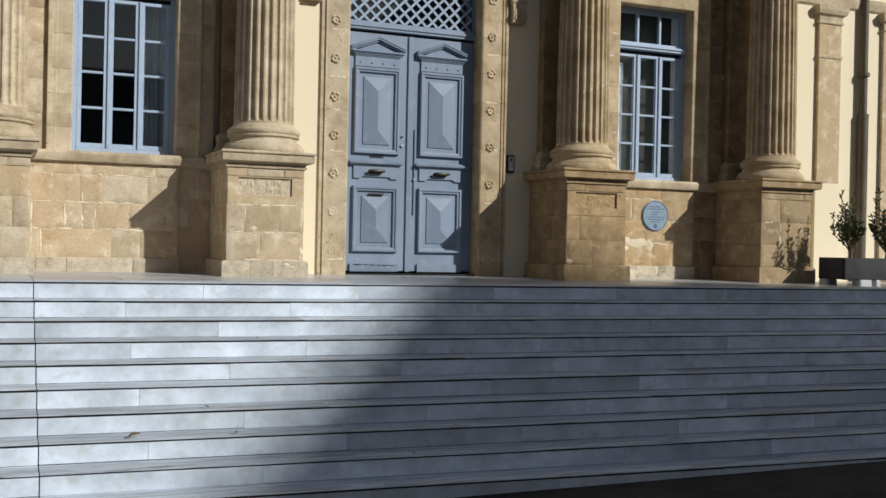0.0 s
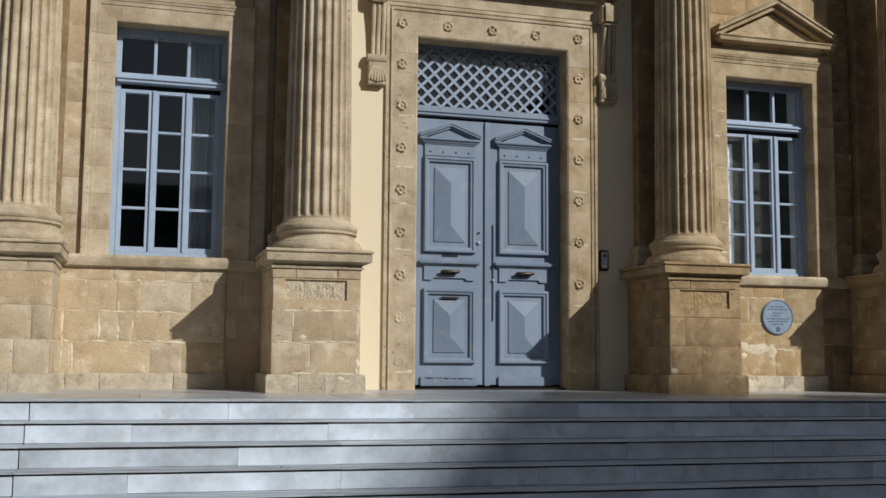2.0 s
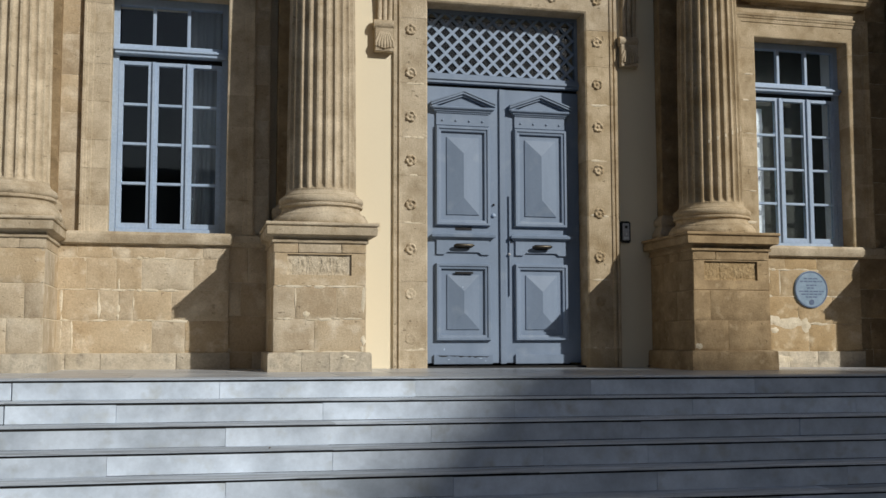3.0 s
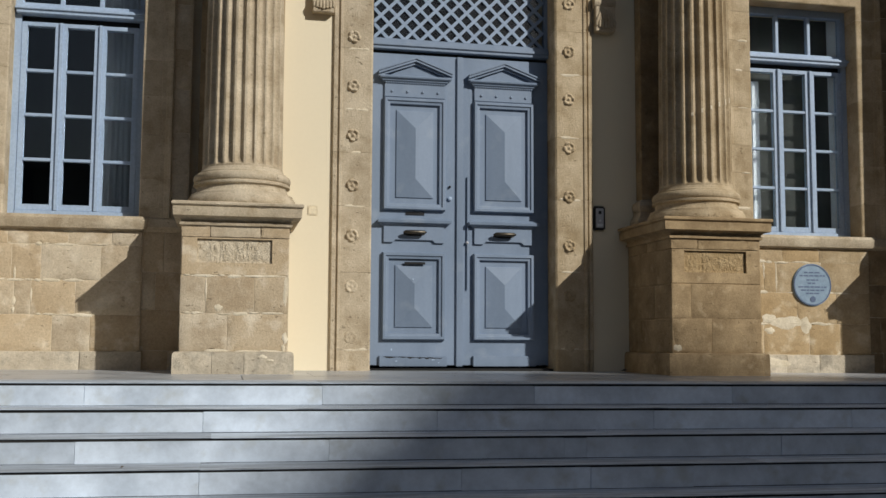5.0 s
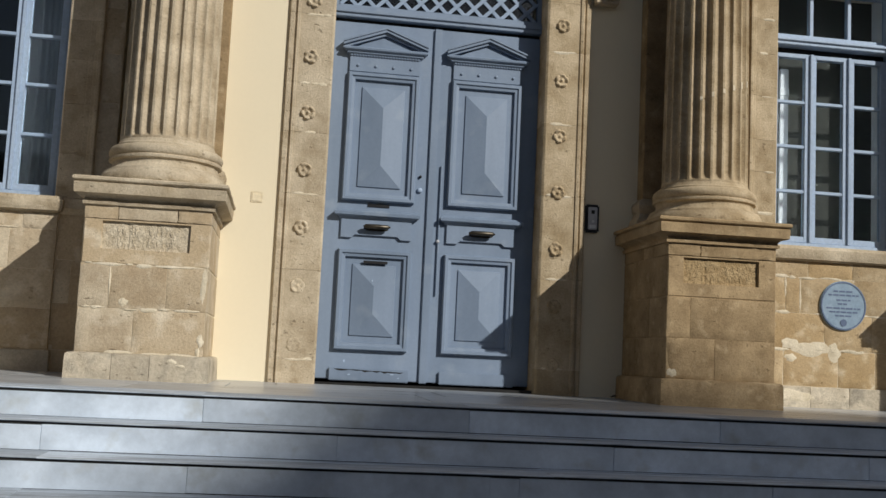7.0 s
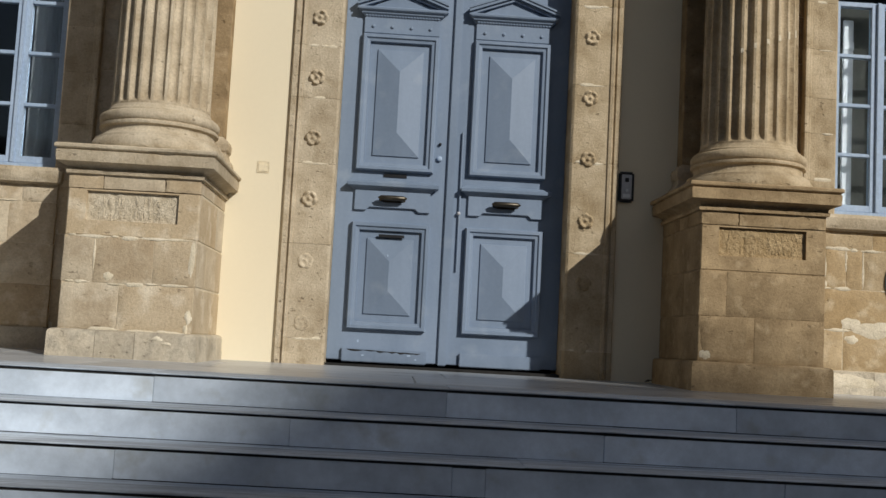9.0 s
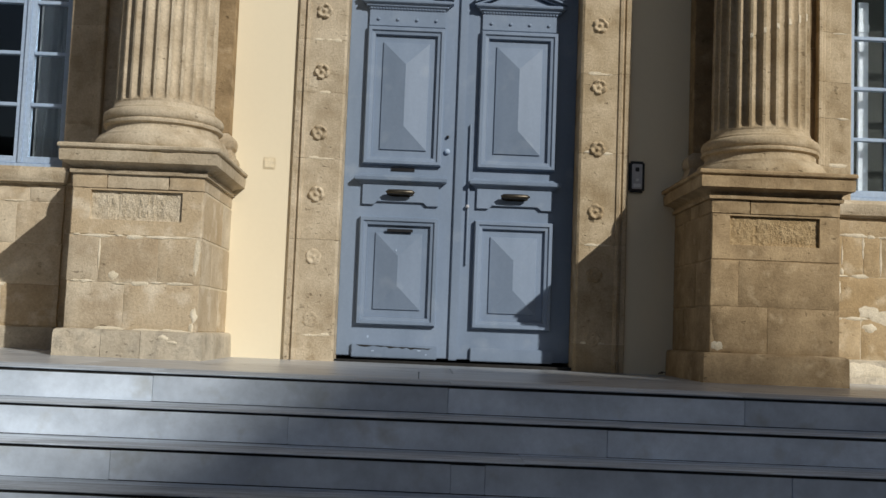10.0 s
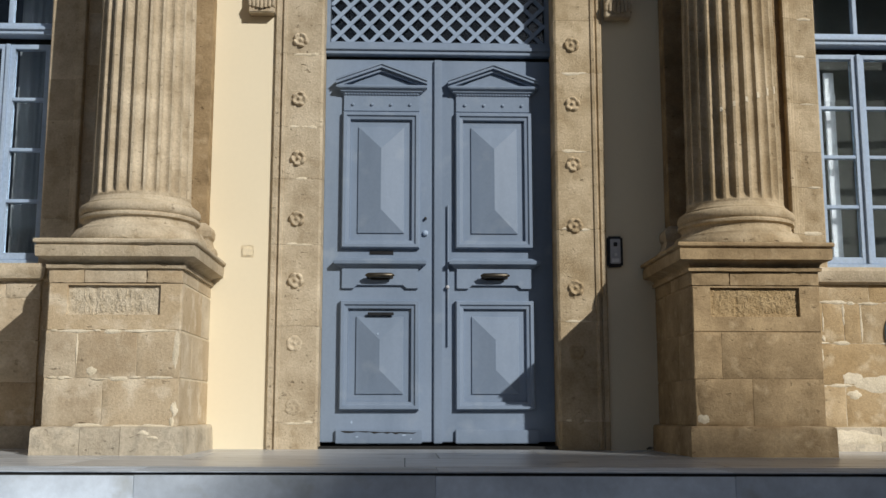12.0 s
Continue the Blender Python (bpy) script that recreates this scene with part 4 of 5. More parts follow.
def door_leaf(x0, x1, mx, first):
    """mx: middle of the panels."""
    leaf = part("leaf", box(geo(), x0, x1, yd, yd + 0.06, 1.562, 4.362), BLUE, door, bevel=0.004)
    hw = 0.283

    def panel(z0, z1, name):
        X0, X1 = mx - hw, mx + hw
        r = [(X0, X1, z0, z1, yd + 0.001), (X0, X1, z0, z1, yd - 0.030), (X0 + 0.008, X1 - 0.008, z0 + 0.008, z1 - 0.008, yd - 0.044), (X0 + 0.028, X1 - 0.028, z0 + 0.028, z1 - 0.028, yd - 0.044),
             (X0 + 0.034, X1 - 0.034, z0 + 0.034, z1 - 0.034, yd - 0.032), (X0 + 0.056, X1 - 0.056, z0 + 0.056, z1 - 0.056, yd - 0.028), (X0 + 0.060, X1 - 0.060, z0 + 0.060, z1 - 0.060, yd - 0.003),
             (X0 + 0.116, X1 - 0.112, z0 + 0.112, z1 - 0.112, yd - 0.003), (X0 + 0.118, X1 - 0.114, z0 + 0.114, z1 - 0.114, yd - 0.014)]
        return part(name, nest(geo(), r, ridge=0.042), BLUE, leaf)

    panel(2.940, 3.955, "upper_panel")
    panel(1.785, 2.560, "lower_panel")
    # frieze with studs, pediment
    part("frieze", box(geo(), mx - 0.278, mx + 0.278, yd - 0.022, yd + 0.001, 3.962, 4.09), BLUE, leaf, bevel=0.003)
    for k in range(4):
        xx = mx - 0.21 + 0.14 * k
        part("stud", lathe_y(xx, yd - 0.022, 4.012, 0.011, 0.012), BLUE, leaf)
    g = loft(geo(), mx - 0.28, mx + 0.28, yd - 0.024, yd + 0.001, [(4.085, 0.0), (4.10, 0.008), (4.105, 0.022), (4.118, 0.024), (4.128, 0.045), (4.142, 0.048), (4.15, 0.042)])
    part("cornice", g, BLUE, leaf, bevel=0.002)
    g = geo()
    x = mx - 0.27
    while x < mx + 0.26:
        box(g, x, x + 0.012, yd - 0.034, yd - 0.02, 4.086, 4.10)
        x += 0.022
    part("dentils", g, BLUE, leaf)
    part("tympanum", extrude_xz(geo(), [(mx - 0.25, 4.15), (mx + 0.25, 4.15), (mx, 4.27)], yd - 0.02, yd + 0.001), BLUE, leaf)
    for s in (-1, 1):
        g = geo()
        for t0, t1, y in ((0.0, 0.022, yd - 0.045), (0.022, 0.044, yd - 0.066), (0.044, 0.058, yd - 0.075)):
            extrude_xz(g, [(mx + s * 0.335, 4.138 + t0), (mx, 4.262 + t0), (mx, 4.262 + t1), (mx + s * 0.335, 4.138 + t1)], y, yd + 0.001)
        part("raking_moulding", g, BLUE, leaf)
    # middle rail: cornice, apron board, handle
    g = loft(geo(), mx - 0.285, mx + 0.285, yd - 0.02, yd + 0.001, [(2.795, 0.0), (2.805, 0.012), (2.815, 0.02), (2.822, 0.045), (2.845, 0.048), (2.855, 0.03), (2.868, 0.012), (2.87, 0.0)])
    part("rail_cornice", g, BLUE, leaf, bevel=0.002)
    q = [(-0.275, 2.798), (-0.275, 2.648), (-0.19, 2.648), (-0.165, 2.672), (0.165, 2.672), (0.19, 2.648), (0.275, 2.648), (0.275, 2.798)]
    part("apron_board", extrude_xz(geo(), [(mx + x, z) for x, z in q], yd - 0.022, yd + 0.001), BLUE, leaf, bevel=0.003)
    h = part("handle", tube(geo(), [(mx - 0.105, yd - 0.072, 2.738), (mx - 0.09, yd - 0.072, 2.738), (mx - 0.085, yd - 0.072, 2.738), (mx, yd - 0.074, 2.738), (mx + 0.085, yd - 0.072, 2.738), (mx + 0.09, yd - 0.072, 2.738), (mx + 0.105, yd - 0.072, 2.738)], [0.004, 0.013, 0.017, 0.019, 0.017, 0.013, 0.004], 12), BRASS, leaf, "tarnished brass bar handle", smooth=50)
    for s in (-1, 1):
        part("handle_mount", tube(geo(), [(mx + s * 0.07, yd - 0.02, 2.732), (mx + s * 0.07, yd - 0.075, 2.738)], [0.017, 0.010], 10), BRASS, h, smooth=50)
    part("handle_plate", extrude_xz(geo(), [(mx - 0.095, 2.722), (mx - 0.06, 2.710), (mx + 0.06, 2.710), (mx + 0.095, 2.722), (mx + 0.095, 2.748), (mx + 0.06, 2.757), (mx - 0.06, 2.757), (mx - 0.095, 2.748)], yd - 0.026, yd - 0.018), BRASS, h)
    # kick board
    part("kick_board", box(geo(), mx - 0.305 + (0.0 if first else 0.02), mx + 0.305, yd - 0.028, yd + 0.001, 1.552, 1.648), BLUE, leaf, bevel=0.005)
    if first:
        rc = random.Random(21)
        top = [(mx - 0.27 + 0.03 * k, 1.641 - 0.0006 * k + rc.uniform(-0.002, 0.002)) for k in range(19)]
        low = [(x, z - rc.uniform(0.002, 0.016)) for x, z in top[1:-1]][::-1]
        part("rotted_edge", extrude_xz(geo(), top + low, yd - 0.0292, yd - 0.02), JOINT_AND_SHADE, leaf, "dark rotted split along the kick board")
        part("letter_slot", box(geo(), mx - 0.075, mx + 0.095, yd - 0.006, yd + 0.004, 2.898, 2.925), BLACK, leaf)
        part("letter_slot", box(geo(), mx - 0.085, mx + 0.10, yd - 0.040, yd - 0.02, 2.455, 2.475), BLACK, leaf)
        for z, r in ((3.163, 0.011), (3.055, 0.02)):
            part("lock", lathe_y(x1 - 0.065, yd - 0.0, z, r, 0.022), LIGHTBLUE if r > 0.015 else BLACK, leaf, smooth=50)
    else:
        part("cover_strip", box(geo(), x0 - 0.012, x0 + 0.05, yd - 0.022, yd + 0.001, 1.552, 4.36), BLUE, leaf, bevel=0.005)
        part("bolt", tube(geo(), [(x0 + 0.092, yd - 0.014, 2.24), (x0 + 0.092, yd - 0.014, 3.26)], 0.007, 8), BLUE, leaf)
        part("bolt_knob", lathe_y(x0 + 0.088, yd, 2.66, 0.014, 0.03), GREY, leaf, smooth=50)
    return leaf


def lathe_y(x, y, z, r, d, n=14):
    """A short knob that stands out towards the front."""
    g = geo()
    v, f = [], []
    for rr, yy in ((r, y + 0.002), (r, y - d * 0.7), (r * 0.75, y - d * 0.92), (r * 0.3, y - d)):
        v += [(x + rr * math.cos(2 * math.pi * k / n), yy, z + rr * math.sin(2 * math.pi * k / n)) for k in range(n)]
    for i in range(3):
        for k in range(n):
            f.append((i * n + k, i * n + (k + 1) % n, (i + 1) * n + (k + 1) % n, (i + 1) * n + k))
    f += [tuple(range(n)), tuple(range(3 * n, 4 * n))]
    return add(g, v, f)


def fleck(parent, x, y, z, w, h):
    """A chip where pale undercoat shows."""
    part("paint_chip", extrude_xz(geo(), [(x - w, z), (x - 0.3 * w, z - h), (x + w, z - 0.4 * h), (x + 0.6 * w, z + h), (x - 0.5 * w, z + 0.7 * h)], y - 0.0012, y + 0.004), LIGHTBLUE, parent, "pale chip in the paint")


leaf_a = door_leaf(a + 0.002, 6.143, 5.752, True)
for x, y, z, w, h in ((5.74, yd - 0.050, 2.32, 0.006, 0.010), (5.755, yd - 0.052, 2.25, 0.005, 0.007), (5.60, yd - 0.028, 1.600, 0.012, 0.006), (5.93, yd - 0.028, 1.612, 0.016, 0.007), (5.98, yd - 0.028, 1.585, 0.008, 0.006), (5.56, yd, 1.70, 0.008, 0.012)):
    fleck(leaf_a, x, y, z, w, h)
door_leaf(6.150, b - 0.002, 6.578, False)
g = box(geo(), a, b, yd - 0.035, yd + 0.08, 4.395, 4.485)
box(g, a, b, yd - 0.05, yd + 0.08, 4.425, 4.455)
part("transom", g, BLUE, door, bevel=0.004)
# Near-black backing stands in for the transom's shadow above the leaves.
part("gap", box(geo(), a, b, yd + 0.035, yd + 0.06, 4.35, 4.40), JOINT_AND_SHADE, door, "near-black strip standing for the shade under the transom")
g = box(geo(), a, a + 0.035, yd - 0.01, yd + 0.06, 4.486, DOOR_TOP)
box(g, b - 0.035, b, yd - 0.01, yd + 0.06, 4.486, DOOR_TOP)
box(g, a + 0.035, b - 0.035, yd - 0.01, yd + 0.06, DOOR_TOP - 0.04, DOOR_TOP)
box(g, a + 0.035, b - 0.035, yd - 0.01, yd + 0.06, 4.486, 4.50)
part("grille_frame", g, BLUE, door, bevel=0.003)
# lattice grille of crossed slats
gx0, gx1, gz0, gz1 = a + 0.035, b - 0.035, 4.50, DOOR_TOP - 0.04
P = 0.1445
for sgn in (1, -1):
    k = -8
    while k < 22:
        c = gx0 + k * P
        # the line x = c + sgn * (z - gz0), cut to the frame
        lo, hi = gz0, gz1
        if sgn > 0:
            lo, hi = max(lo, gz0 + gx0 - c), min(hi, gz0 + gx1 - c)
        else:
            lo, hi = max(lo, gz0 + c - gx1), min(hi, gz0 + c - gx0)
        if hi - lo > 0.02:
            w = 0.0205
            x_lo, x_hi = c + sgn * (lo - gz0), c + sgn * (hi - gz0)
            y0 = yd + (0.012 if sgn > 0 else 0.024)
            part("slat", extrude_xz(geo(), [(x_lo - w, lo), (x_lo + w, lo), (x_hi + w, hi), (x_hi - w, hi)], y0, y0 + 0.012), GRILLE_BLUE, door)
        k += 1
gp = part("grille_glass", box(geo(), gx0, gx1, yd + 0.045, yd + 0.051, gz0, gz1), GLASS, door)
gp.visible_shadow = False
part("threshold", box(geo(), a, b, 12.70, 13.0, 1.50, 1.535), JOINT_AND_SHADE, door, "dark worn stone threshold", bevel=0.004)

# ---- fittings on the walls ----
ic = thing("intercom", "black-framed door intercom with a grey face on the plaster wall", "intercom")
part("housing", box(geo(), 7.357, 7.469, 12.600, 12.634, 2.782, 3.002), BLACK, ic, bevel=0.012)
part("face", box(geo(), 7.377, 7.449, 12.590, 12.603, 2.804, 2.980), GREY, ic, bevel=0.004)
part("lens", box(geo(), 7.399, 7.427, 12.587, 12.592, 2.926, 2.956), BLACK, ic, bevel=0.003)
part("call_button", lathe_y(7.413, 12.590, 2.867, 0.011, 0.006), WHITE, ic)
part("name_card", box(geo(), 7.387, 7.439, 12.587, 12.592, 2.814, 2.840), WHITE, ic)
sw = thing("switch_plate", "square cream cover plate on the plaster wall", "cover plate")
part("plate", box(geo(), 4.787, 4.873, 12.627, 12.634, 2.842, 2.925), PLATE, sw, bevel=0.004)
part("flap", box(geo(), 4.797, 4.863, 12.624, 12.628, 2.852, 2.915), PLATE, sw, bevel=0.003)

pq = thing("wall_plaque", "round blue enamel plaque with pale lines on limestone", "plaque")
px, pz, py = 9.492, 2.320, Y_APRON
n = 48


def disc(g, cx, cz, r, y0, y1):
    v = [(cx + r * math.cos(2 * math.pi * k / n), y, cz + r * math.sin(2 * math.pi * k / n)) for y in (y0, y1) for k in range(n)]
    return add(g, v, [tuple(range(n)), tuple(range(n, 2 * n))] + [(k, (k + 1) % n, n + (k + 1) % n, n + k) for k in range(n)])


part("disc", disc(geo(), px, pz, 0.198, py - 0.018, py + 0.01), ENAMEL, pq, bevel=0.004)
g = geo()
v, f = [], []
for r in (0.182, 0.192):
    for y in (py - 0.0215, py - 0.016):
        v += [(px + r * math.cos(2 * math.pi * k / n), y, pz + r * math.sin(2 * math.pi * k / n)) for k in range(n)]
for k in range(n):
    q = (k + 1) % n
    f += [(k, q, 2 * n + q, 2 * n + k), (k, q, n + q, n + k), (2 * n + k, 2 * n + q, 3 * n + q, 3 * n + k)]
part("rim", add(g, v, f), NAVY, pq)
rnd = random.Random(17)
for dz, hw in ((0.115, 0.085), (0.085, 0.13), (0.045, 0.06), (0.015, 0.05), (-0.02, 0.145), (-0.05, 0.12), (-0.08, 0.07)):
    x = px - hw
    while x < px + hw - 0.02:
        w = min(rnd.uniform(0.02, 0.055), px + hw - x)
        part("bar", box(geo(), x, x + w, py - 0.0205, py - 0.016, pz + dz - 0.006, pz + dz + 0.006), NAVY, pq)
        x += w + 0.010
part("emblem", disc(geo(), px, pz - 0.135, 0.028, py - 0.022, py - 0.016), NAVY, pq)

# ---- the wing beyond the columns ----
wp = thing("wall_pilaster", "limestone pilaster on the cream plaster wall", "pilaster")
part("shaft", box(geo(), 12.15, 12.55, 12.58, 12.71, 2.86, 5.10), STONE, wp, bevel=0.004)
part("pier_base", box(geo(), 12.12, 12.58, 12.57, 12.71, 1.45, 2.86), PLASTER, wp, "cream-painted base of the pilaster", bevel=0.004)
part("neck_ring", loft(geo(), 12.15, 12.55, 12.58, 12.71, [(4.60, 0.0), (4.61, 0.012), (4.64, 0.012), (4.65, 0.0)]), CARVED, wp)
part("capital", loft(geo(), 12.15, 12.55, 12.58, 12.71, [(5.08, 0.0), (5.09, 0.02), (5.12, 0.02), (5.13, 0.005), (5.19, 0.01), (5.22, 0.05), (5.27, 0.07), (5.33, 0.075)]), CARVED, wp, bevel=0.004)
part("wall_band", loft(geo(), 11.3, X_RIGHT, 12.63, 12.71, [(5.33, 0.0), (5.36, 0.03), (5.45, 0.05), (5.50, 0.05)]), CARVED, wp)
wq = thing("wall_pilaster", "limestone pilaster beyond the drainpipe on the plaster wall", "pilaster")
part("shaft", box(geo(), 13.33, 13.73, 12.58, 12.71, 1.5, 5.10), STONE, wq, bevel=0.004)
part("capital", loft(geo(), 13.33, 13.73, 12.58, 12.71, [(5.08, 0.0), (5.09, 0.02), (5.12, 0.02), (5.13, 0.005), (5.19, 0.01), (5.22, 0.05), (5.27, 0.07), (5.325, 0.075)]), CARVED, wq, bevel=0.004)
dp = thing("drainpipe", "brown metal drainpipe with a thicker lower length, on plaster", "drainpipe")
part("pipe", tube(geo(), [(12.955, 12.56, 3.80), (12.955, 12.56, 7.3)], 0.052, 16), PIPE, dp, smooth=50)
part("lower_pipe", tube(geo(), [(12.955, 12.555, 1.48), (12.955, 12.555, 3.80), (12.955, 12.555, 3.86)], [0.072, 0.072, 0.078], 16), PIPE, dp, smooth=50)
for z in (2.2, 4.4, 5.8):
    part("clamp", tube(geo(), [(12.955, 12.56, z), (12.955, 12.56, z + 0.05)], 0.08, 16), PIPE, dp, smooth=50)

# ---- planters with shrubs ----
pl = thing("planter", "long grey concrete planter raised on pale blocks", "planter")
x0, x1, y0, y1, z0, z1 = 11.16, 12.9, 10.97, 11.42, 1.565, 1.83
t = 0.04
g = geo()
box(g, x0, x1, y0, y0 + t, z0, z1)
box(g, x0, x1, y1 - t, y1, z0, z1)
box(g, x0, x0 + t, y0 + t, y1 - t, z0, z1)
box(g, x1 - t, x1, y0 + t, y1 - t, z0, z1)
box(g, x0 + t, x1 - t, y0 + t, y1 - t, z0, z0 + t)
part("trough", g, CONCRETE, pl, bevel=0.006)
part("soil", box(geo(), x0 + t, x1 - t, y0 + t, y1 - t, z0 + t, z1 - 0.04), SOIL, pl)
for xx, yy, w in ((x0 + 0.24, y0, 0.19), (x0 + 0.50, y0, 0.07), (x0 + 1.05, y0, 0.15), (x1 - 0.2, y0, 0.15), (x0, y1 - 0.14, 0.17), (x1 - 0.2, y1 - 0.14, 0.15)):
    part("foot_block", box(geo(), xx, xx + w, yy - 0.01, yy + 0.13, 1.45, 1.564), WHITE, pl, "pale stone block", bevel=0.008)


def shrub(x, y, seed):
    rnd = random.Random(seed)
    s = thing("shrub", "slender evergreen shrub with upright twigs in the planter", "shrub", "shrubs in the planter")
    gt, gl = geo(), geo()
    zb = 1.78
    tube(gt, [(x, y, zb), (x + 0.01, y, zb + 0.12), (x, y + 0.01, zb + 0.2)], [0.022, 0.018, 0.016], 7)
    for k in range(26):
        ang = rnd.uniform(0, 2 * math.pi)
        out = rnd.uniform(0.04, 0.27)
        top = rnd.choice((0.38, 0.45, 0.52, 0.6, 0.7, 0.95)) * rnd.uniform(0.9, 1.05)
        p0 = Vector((x, y, zb + rnd.uniform(0.12, 0.2)))
        p1 = p0 + Vector((math.cos(ang) * out, math.sin(ang) * out, 0.18))
        p2 = Vector((x + math.cos(ang) * out * 1.15, y + math.sin(ang) * out * 1.15, zb + top))
        tube(gt, [p0, p1, p2], [0.008, 0.006, 0.003], 5)
        for i in range(34):
            u = rnd.uniform(0.15, 1.0)
            c = p0.lerp(p1, u / 0.4) if u < 0.4 else p1.lerp(p2, (u - 0.4) / 0.6)
            az, el = rnd.uniform(0, 2 * math.pi), rnd.uniform(0.2, 1.2)
            d = Vector((math.cos(az) * math.cos(el), math.sin(az) * math.cos(el), math.sin(el)))
            w = d.cross(Vector((rnd.random(), rnd.random(), rnd.random()))).normalized() * 0.012
            L = rnd.uniform(0.045, 0.075)
            add(gl, [tuple(c), tuple(c + d * L * 0.5 + w), tuple(c + d * L), tuple(c + d * L * 0.5 - w)], [(0, 1, 2, 3)])
    part("trunk", gt, BARK, s)
    tagged(part("crown", gl, LEAF, s), kind="stuff")
    return s


shrub(11.45, 11.19, 1)
shrub(12.05, 11.20, 2)

# ---- litter on the steps ----
def dry_leaf(x, y, z, turn, size):
    """A curled dead leaf."""
    m = pose(x, y, z, 12, -8, turn)
    outline = [(0, 0), (0.3, 0.16), (0.62, 0.19), (0.88, 0.1), (1.0, 0.0), (0.88, -0.09), (0.6, -0.17), (0.3, -0.14)]
    v = [tuple(m @ Vector((size * px, size * py, size * (0.10 + 0.9 * abs(py)) + h))) for h in (0, 0.0015) for px, py in outline]
    f = [tuple(range(8)), tuple(range(8, 16))] + [(k, (k + 1) % 8, 8 + (k + 1) % 8, 8 + k) for k in range(8)]
    return tagged(part("dry_leaf", (v, f), BARK), "small curled brown leaf lying on a marble step", "leaf", "dry leaves on the steps")


for k, x, turn, size in ((7, 2.50, 20, 0.10), (7, 3.22, 80, 0.05), (6, 3.08, 110, 0.06), (8, 4.40, 10, 0.035), (7, 4.86, 200, 0.03), (3, 3.6, 60, 0.03)):
    y = EDGE_Y - k * TREAD + 0.05 - k * 0.0043 * (x - 2.5)
    dry_leaf(x, y, EDGE_Z - k * RISE - 0.0045 * (x - 2.5) + 0.002, turn, size)

dry_leaf(7.56, 12.46, floor_z(12.46) - 0.0225, 30, 0.075)
dry_leaf(7.61, 12.50, floor_z(12.50) - 0.0225, 140, 0.05)

# ---- the far side of the street ----
# Unseen block; its roof edge is set to cast the shadow across the steps.
fb = thing("apartment_building", "tall unseen building placed to shade the steps", "building", "buildings across the street")
poly = [(42.0, -32.74), (37.12, -55.0), (74.2, -66.0), (80.0, -44.1)]
H = 34.6
v = [(x, y, 0.0) for x, y in poly] + [(x, y, H) for x, y in poly]
part("wall", (v, [(0, 1, 2, 3), (4, 5, 6, 7)] + [(i, (i + 1) % 4, 4 + (i + 1) % 4, 4 + i) for i in range(4)]), FARWALL, fb)
turn = pose(42.07, -32.74, 0, 0, 0, math.degrees(math.atan2(-11.36, 38.0)))
for fl in range(9):
    for k in range(8):
        g = box(geo(), 1.2 + k * 3.6, 2.6 + k * 3.6, -0.05, 0.08, 2 + fl * 3.4, 3.9 + fl * 3.4)
        part("window", ([tuple(turn @ Vector(q)) for q in g[0]], g[1]), FARGLASS, fb)
def street_block(x0, x1, height, floors, label):
    lb = thing("apartment_building", label, "building", "buildings across the street")
    part("wall", box(geo(), x0, x1, -34, -22, 0, height), FARWALL, lb)
    part("parapet", box(geo(), x0 - 0.2, x1 + 0.2, -34.2, -21.8, height, height + 0.4), FARWALL, lb)
    n = int((x1 - x0 - 1) / 3.6)
    for fl in range(floors):
        for k in range(n):
            z = 1.2 + fl * height / floors
            part("window", box(geo(), x0 + 1.4 + k * 3.6, x0 + 2.8 + k * 3.6, -22.02, -21.9, z, z + 1.7), FARGLASS, lb)


street_block(-17, 20, 8.6, 3, "low plastered building across the street")
# Two unseen blocks added to lessen the sky light on the shaded facade.
street_block(-62, -18, 15, 4, "unseen four-storey block added to hold sky light off the facade")
street_block(21, 37, 14, 4, "unseen block between low and tall, added against sky light")

# ---- steps and landing ----
def settle(p):
    """The flight fans out and sinks a little along its length."""
    x, y, z = p
    u = max(0.0, (EDGE_Y - y) / TREAD)
    return (x, y - u * 0.0043 * (x - 2.5), z - 0.0045 * (x - 2.5))


JOINT_X, LIP = 1.95, 0.0075
poly = [(13.0, -0.2), (13.0, 1.49), (EDGE_Y + 0.07, EDGE_Z - 0.034)]
for k in range(STEPS):
    y, z = EDGE_Y - k * TREAD, EDGE_Z - k * RISE
    if k:
        poly.append((y + 0.07, z - 0.034))
    poly.append((y + 0.07, z - RISE - 0.034 if k < STEPS - 1 else -0.2))
n = len(poly)
v = [(X_LEFT, y, z) for y, z in poly] + [(X_RIGHT, y, z) for y, z in poly]
f = [tuple(range(n)), tuple(range(n, 2 * n))] + [(i, (i + 1) % n, n + (i + 1) % n, n + i) for i in range(n)]
stair = tagged(part("stairs", ([settle(q) for q in v], f), JOINT_AND_SHADE), "wide flight of pale grey marble steps", "stairs", kind="structure")


def slab(name, parent, x0, x1, y0, y1, z0, z1, material, slope=0.0, bevel=0.003, j=0.0018, jl=None, jr=None):
    g = box(geo(), x0 + (j if jl is None else jl), x1 - (j if jr is None else jr), y0, y1, z0, z1)
    if slope:
        g = ([(x, y, z + (y - EDGE_Y) * slope) for x, y, z in g[0]], g[1])
    return part(name, ([settle(q) for q in g[0]], g[1]), material, parent, bevel=bevel)


